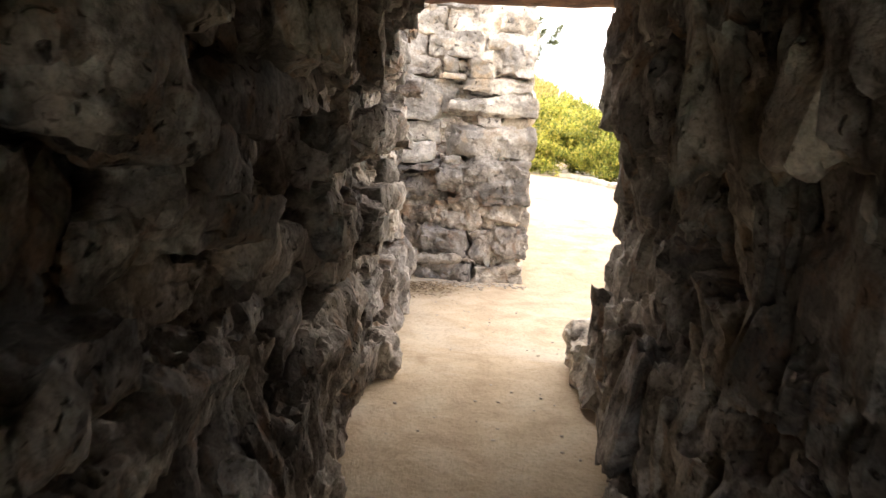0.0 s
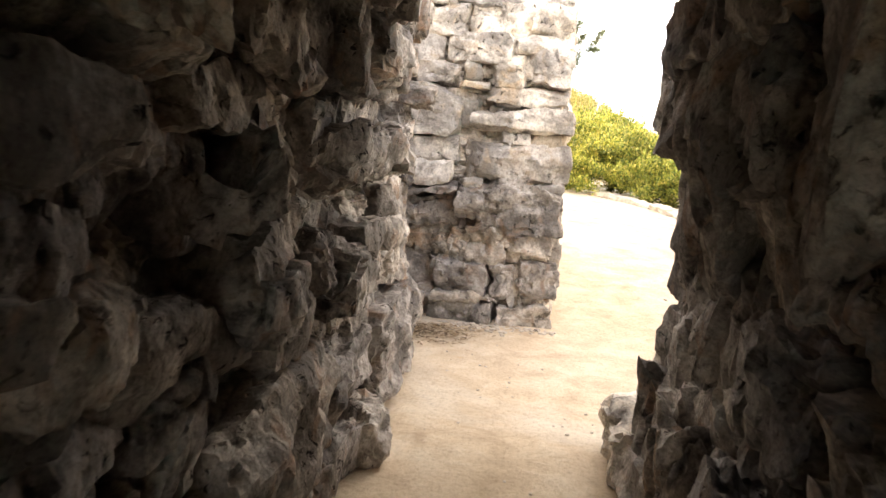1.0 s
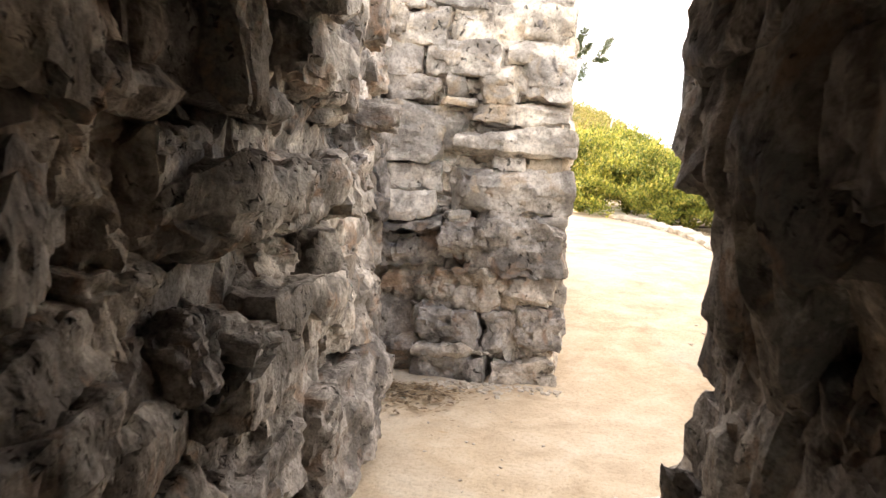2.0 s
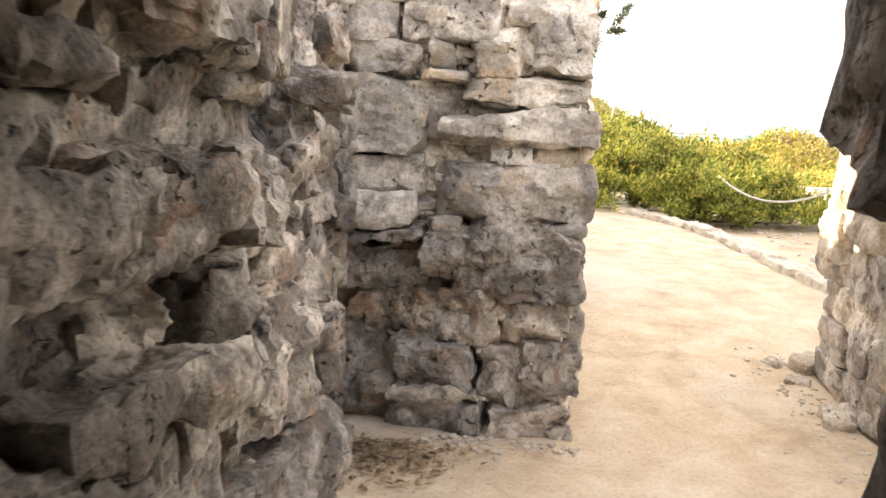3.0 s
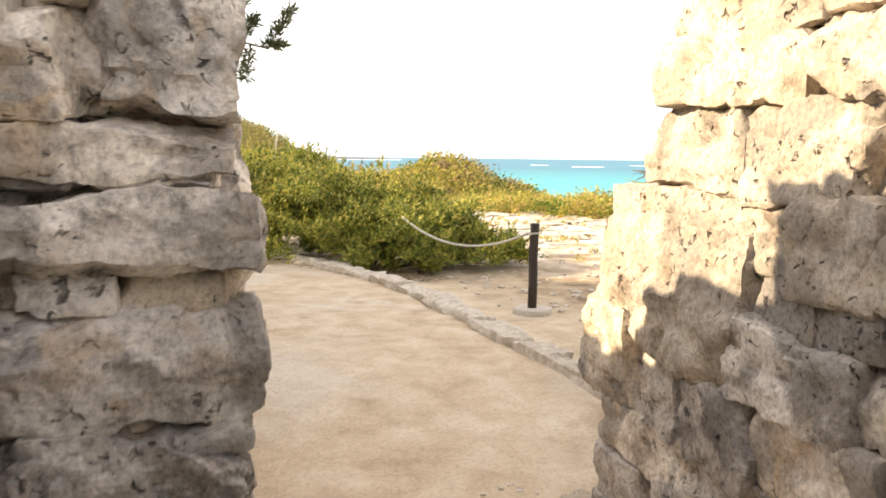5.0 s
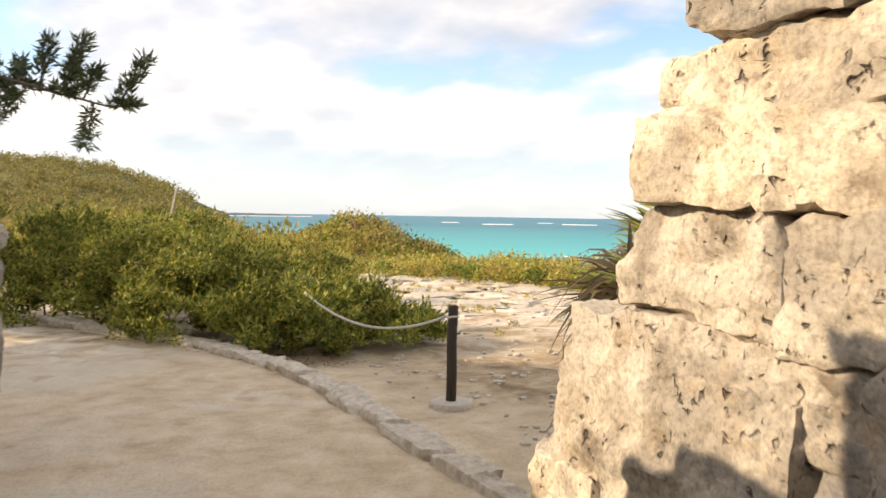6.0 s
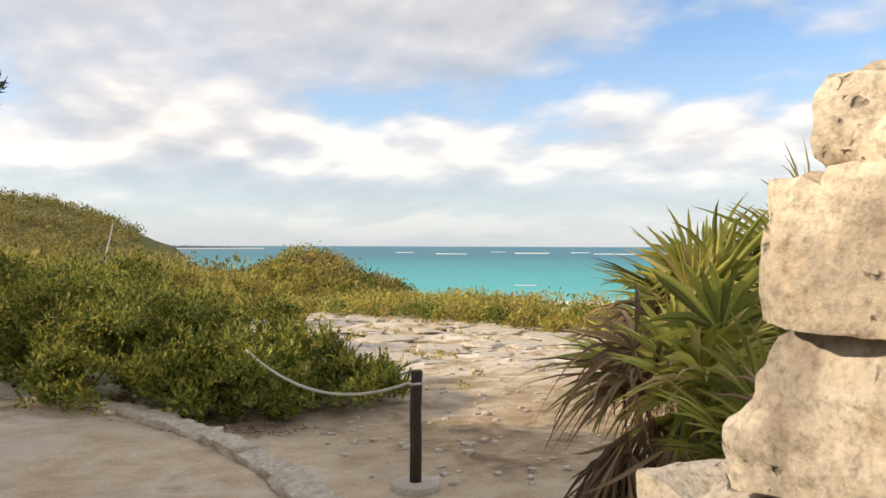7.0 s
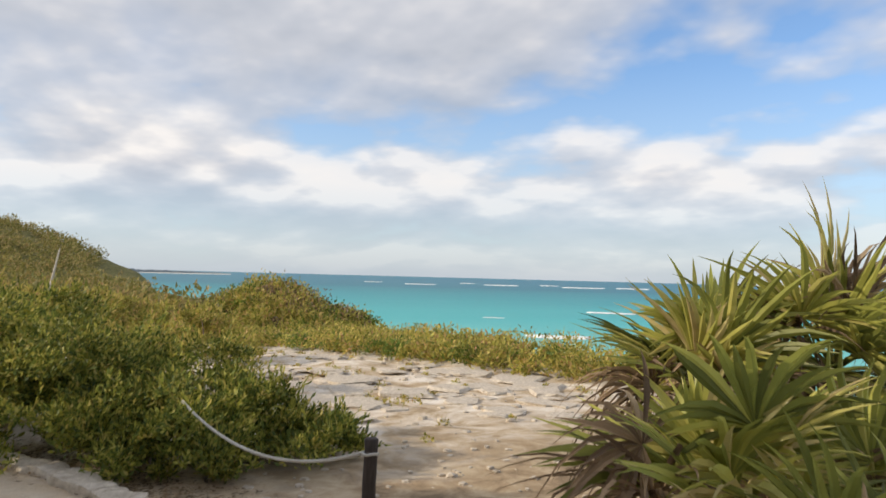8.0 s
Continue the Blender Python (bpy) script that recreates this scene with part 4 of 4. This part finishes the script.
def fan(name, parent, hub, way, up, radius, blades, arc, leaf, rng, droop=0.25, thick=0.035, ragged=0.1):
    """A palm fan: folded blades spread from one hub, joined near it, their tips split, bent and uneven."""
    hub, way, up = Vector(hub), Vector(way).normalized(), Vector(up)
    side = way.cross(up).normalized()
    nrm = side.cross(way).normalized()
    verts, faces = [], []
    for i in range(blades):
        a = radians(arc) * (i / (blades - 1) - 0.5) + rng.normal() * 0.03
        d = way * math.cos(a) + side * math.sin(a)
        d = (d + nrm * rng.normal() * ragged * 0.6).normalized()
        ln = radius * rng.uniform(0.9 - 2 * ragged, 1.12) * (0.70 + 0.30 * math.cos(a * 0.7))
        across = nrm.cross(d).normalized()
        bend = droop * rng.uniform(0.3, 1.8)
        twist = rng.normal() * ragged * 1.5
        first = len(verts)
        for t, w in ((0.0, 0.12), (0.2, 0.62), (0.45, 1.0), (0.68, 0.72), (0.86, 0.34), (1.0, 0.03)):
            sink = Vector((0, 0, -1)) * ln * bend * t ** 2.6 + across * ln * twist * t ** 3 * 0.6
            mid = hub + d * ln * t + sink + nrm * (0.06 * ln * math.sin(math.pi * t))
            rise = nrm * thick * 0.6 * w
            verts += [mid + across * thick * w + rise, mid, mid - across * thick * w + rise]
        for k in range(5):
            q = first + 3 * k
            faces += [(q, q + 1, q + 4, q + 3), (q + 1, q + 2, q + 5, q + 4)]
    return mesh_object(name, verts, faces, leaf, parent, smooth=False)


def palm(x, y, height, fans, radius, seed, label, skirt=26, lean=(0, 0), dry=3):
    """dry: one fan in so many has dried out."""
    rng = np.random.default_rng(seed)
    z = ground_at(x, y)
    tree = tagged(new("fan_palm"), label, "palm", "fan palms")
    tree.location = (x, y, z)
    top = Vector((lean[0], lean[1], height))
    v, f = tube([Vector((0, 0, -0.05)), top * 0.5 + Vector((0.02, 0, 0)), top], [0.09, 0.075, 0.08], 9, 0.3)
    mesh_object("trunk", v, f, BARK, tree)
    for i in range(fans):
        az = 2.4 * i + rng.normal() * 0.25
        el = radians(rng.uniform(-25, 45) if i % 3 else rng.uniform(35, 85))
        d = Vector((math.cos(az) * math.cos(el), math.sin(az) * math.cos(el), math.sin(el)))
        reach = radius * rng.uniform(0.35, 0.85)
        hub = top + d * reach
        v, f = tube([top, top.lerp(hub, 0.5) + Vector((0, 0, 0.03)), hub], [0.014, 0.010, 0.008], 5)
        mesh_object("stalk", v, f, PALM_LEAF, tree)
        up = Vector((0, 0, 1)) if abs(d.z) < 0.85 else Vector((-d.x, -d.y, 0.3))
        dead = i % dry == 1
        fan("fan", tree, hub, d + Vector((rng.normal() * 0.2, rng.normal() * 0.2, -0.1)), up + Vector((rng.normal() * 0.5, rng.normal() * 0.5, 0)), radius * rng.uniform(0.75, 1.35), int(rng.integers(22, 30)), rng.uniform(150, 250), DRY_LEAF if dead else PALM_LEAF, rng, rng.uniform(0.15, 0.5) if dead else rng.uniform(0.0, 0.22), (0.016 if dead else 0.023) * radius / 0.55, 0.22 if dead else 0.10)
    for i in range(skirt):
        az = 2.4 * i + rng.normal() * 0.5
        d = Vector((math.cos(az) * rng.uniform(0.1, 0.7), math.sin(az) * rng.uniform(0.1, 0.7), -1.0))
        hub = top * rng.uniform(0.5, 0.95) + Vector((d.x, d.y, 0)) * 0.55
        fan("dead_fan", tree, hub, d, Vector((d.x, d.y, 0.4)), min(radius * rng.uniform(0.6, 1.1), hub.z * 1.0), 13, rng.uniform(40, 150), DRY_LEAF, rng, 0.25, 0.012, 0.28)
    return tree


palm(3.62, 9.85, 1.12, 20, 0.50, 31, "green fan palm with dark shaded blades and a brown dead skirt", 80, (0.40, -0.25), 4)
palm(4.75, 9.45, 0.95, 20, 0.50, 34, "low fan palm with green and dry tan blades", 40, dry=2)
palm(5.75, 10.35, 1.52, 22, 0.54, 32, "taller fan palm with bright green and dry tan blades", 30, dry=2)
palm(5.1, 10.7, 1.32, 20, 0.54, 33, "sunlit fan palm with drying blade tips", 30, dry=3)
palm(3.75, 8.95, 1.0, 16, 0.36, 35, "small drooping fan palm, mostly dried to tan", 40, dry=2)


def needle_tree(x, y, height, spread, seed, label, reach=None, boughs=26, group="needle trees"):
    """A tree with tiers of needle sprays; reach: where one long bough ends."""
    rng = np.random.default_rng(seed)
    z = ground_at(x, y)
    tree = tagged(new("needle_tree"), label, "tree", group)
    tree.location = (x, y, z)
    k = height / 7
    v, f = tube([(0, 0, -0.1), (0.06, 0, 1.4 * k), (-0.05, 0.1, 3.0 * k), (0.0, 0.1, 5.2 * k), (0.05, 0, height)], [0.24 * k, 0.19 * k, 0.15 * k, 0.09 * k, 0.02], 12, 0.15)
    mesh_object("trunk", v, f, BARK, tree)
    ends = []
    for i in range(boughs):
        h = height * (0.33 + 0.64 * i / boughs)
        az = 2.4 * i
        ln = spread * (1 - 0.6 * i / boughs) * rng.uniform(0.75, 1.1)
        tip = Vector((math.cos(az) * ln, math.sin(az) * ln, h + 0.2))
        v, f = tube([(0, 0.05, h - 0.3), (tip.x * 0.5, tip.y * 0.5, h + 0.1), tip], [0.05 * k, 0.03 * k, 0.008], 6)
        mesh_object("bough", v, f, BARK, tree)
        for _ in range(int(26 * spread / 2.7)):
            u = rng.uniform(0.2, 1.0)
            ends.append(np.array([tip.x * u, tip.y * u, h + 0.2 * u]) + rng.normal(size=3) * 0.24)
    pts, out = clump_points(np.array(ends), np.full(len(ends), 0.3), 44, rng)
    quads_object("foliage", leaves(pts, out, 0.2, rng, ratio=0.3), PINE_LEAF, tree)
    if reach:
        a, b = Vector((0, 0, height * 0.62)), Vector(reach) - tree.location
        mid = a.lerp(b, 0.6) + Vector((0, 0, 0.22))
        v, f = tube([a, a.lerp(b, 0.3) + Vector((0, 0, 0.16)), mid, b], [0.05, 0.034, 0.016, 0.004], 7, 0.15)
        limb = mesh_object("bough", v, f, BARK, tree)
        sprays, ways = [], []
        for q in range(30):
            u = 0.45 + 0.55 * q / 29
            s0 = mid.lerp(b, (u - 0.6) / 0.4) if u > 0.6 else a.lerp(mid, u / 0.6)
            way = Vector((rng.uniform(-0.1, 0.6), rng.normal() * 0.5, rng.uniform(-0.5, 0.8))).normalized()
            e = s0 + way * rng.uniform(0.12, 0.26)
            v, f = tube([s0, e], [0.006, 0.002], 4)
            mesh_object("twig", v, f, BARK, limb)
            for g in range(9):
                sprays.append(np.array(s0.lerp(e, 0.25 + 0.10 * g)))
                ways.append(np.array(way))
        pts, out = clump_points(np.array(sprays), np.full(len(sprays), 0.028), 26, rng)
        quads_object("needles", leaves(pts, np.repeat(np.array(ways), 26, 0) + out * 0.5, 0.045, rng, ratio=0.2, spread=0.6), PINE_LEAF, limb)
    return tree


needle_tree(-1.3, 10.9, 3.5, 1.4, 41, "slim dark needle-leaved tree with a drooping bough over the path", (1.02, 9.75, 2.33), 18)
# These three stand out of view, added to shade path, sand and bush.
needle_tree(-3.9, 13.8, 4.4, 2.4, 42, "unseen broad dark needle-leaved tree added to shade the path")
needle_tree(-4.9, 16.4, 4.9, 2.5, 43, "unseen tall dark needle-leaved tree added to shade the sand")
needle_tree(-4.3, 20.4, 3.2, 2.0, 44, "unseen dark needle-leaved tree added to shade the bushes")

# ---- loose stones and litter ----


def rubble(name, spots, size, mat, seed, label, low=1.0):
    """Loose broken stones lying on the ground, joined."""
    rng = np.random.default_rng(seed)
    verts, faces = [], []
    for x, y in spots:
        base, quads = box_grid(3, 3, 2)
        s = rng.uniform(*size)
        half = np.array([s, s * rng.uniform(0.6, 1.0), s * rng.uniform(0.3, 0.6) * low])
        pts = base / ((np.abs(base) ** 5).sum(1) ** 0.2)[:, None] * half * (1 + rng.normal(size=(len(base), 1)) * 0.10)
        a = rng.uniform(0, 6.28)
        c, d = math.cos(a), math.sin(a)
        k = len(verts)
        z = ground_at(x, y)
        verts += [(x + p[0] * c - p[1] * d, y + p[0] * d + p[1] * c, z + p[2] + half[2] * 0.3) for p in pts]
        faces += [[i + k for i in q] for q in quads]
    return tagged(mesh_object(name, verts, faces, mat, smooth=False), label, "rubble", kind="stuff")


R2 = np.random.default_rng(77)
rubble("gravel", [(2.25 - abs(R2.normal()) * 0.16, R2.uniform(6.3, 8.6)) for _ in range(200)], (0.004, 0.018), KERB_STONE, 1, "small stones at the foot of the wall")
rubble("gravel", [(R2.uniform(-0.1, 0.8), 6.95 - abs(R2.normal()) * 0.08) for _ in range(120)], (0.006, 0.022), KERB_STONE, 2, "small stones at the foot of the gateway wall")
rubble("gravel", [(R2.uniform(0.0, 1.05), R2.uniform(1.5, 6.5)) for _ in range(90)], (0.003, 0.010), KERB_STONE, 3, "fine gravel on the trodden floor")
rubble("loose_rocks", [(R2.uniform(5.5, 11.5), R2.uniform(15.5, 29)) for _ in range(240)], (0.015, 0.075), KERB_STONE, 4, "pale loose rocks over the bare headland")
rubble("rock_slabs", [(R2.uniform(5.6, 11.8), R2.uniform(16.5, 31)) for _ in range(150)], (0.10, 0.50), KERB_STONE, 6, "flat pale limestone slabs bedded in the headland", 0.22)
rubble("loose_rocks", [(R2.uniform(3.6, 7.0), R2.uniform(11, 16)) for _ in range(160)], (0.012, 0.05), KERB_STONE, 5, "small loose stones on the sand")


def litter(name, where, count, size, seed, label):
    rng = np.random.default_rng(seed)
    x, y = where(rng, count)
    p = np.stack([x, y, ground_z(x, y) + rng.uniform(0.012, 0.03, count)], 1)
    way = np.stack([rng.normal(size=count), rng.normal(size=count), np.full(count, 0.0)], 1)
    quads = leaves(p, way * 2, size, rng, spread=0.12)
    quads[:, :, 2] = p[:, None, 2] + (quads[:, :, 2] - p[:, None, 2]) * 0.15
    return tagged(quads_object(name, quads, DRY_LEAF), label, "litter", kind="stuff")


litter("leaf_litter", lambda g, n: (g.uniform(-0.45, 0.15, n) + g.normal(size=n) * 0.08, 6.8 - np.abs(g.normal(size=n)) * 0.22), 700, 0.05, 51, "reddish brown dead leaves in the corner of the gateway")


def under_bush(g, n):
    y = g.uniform(14.3, 18.6, n)
    return kerb_x(y) + g.normal(size=n) * 0.35 + 0.55, y


litter("leaf_litter", under_bush, 2600, 0.07, 52, "brown dead leaves under the bush along the kerb")

v, f = tube([(2.35, 27.2, 0.3), (2.42, 27.3, 1.5), (2.62, 27.3, 2.55)], [0.05, 0.04, 0.015], 7, 0.2)
tagged(mesh_object("dead_branch", v, f, CONCRETE), "bare bleached dead branch standing among the scrub", "branch")
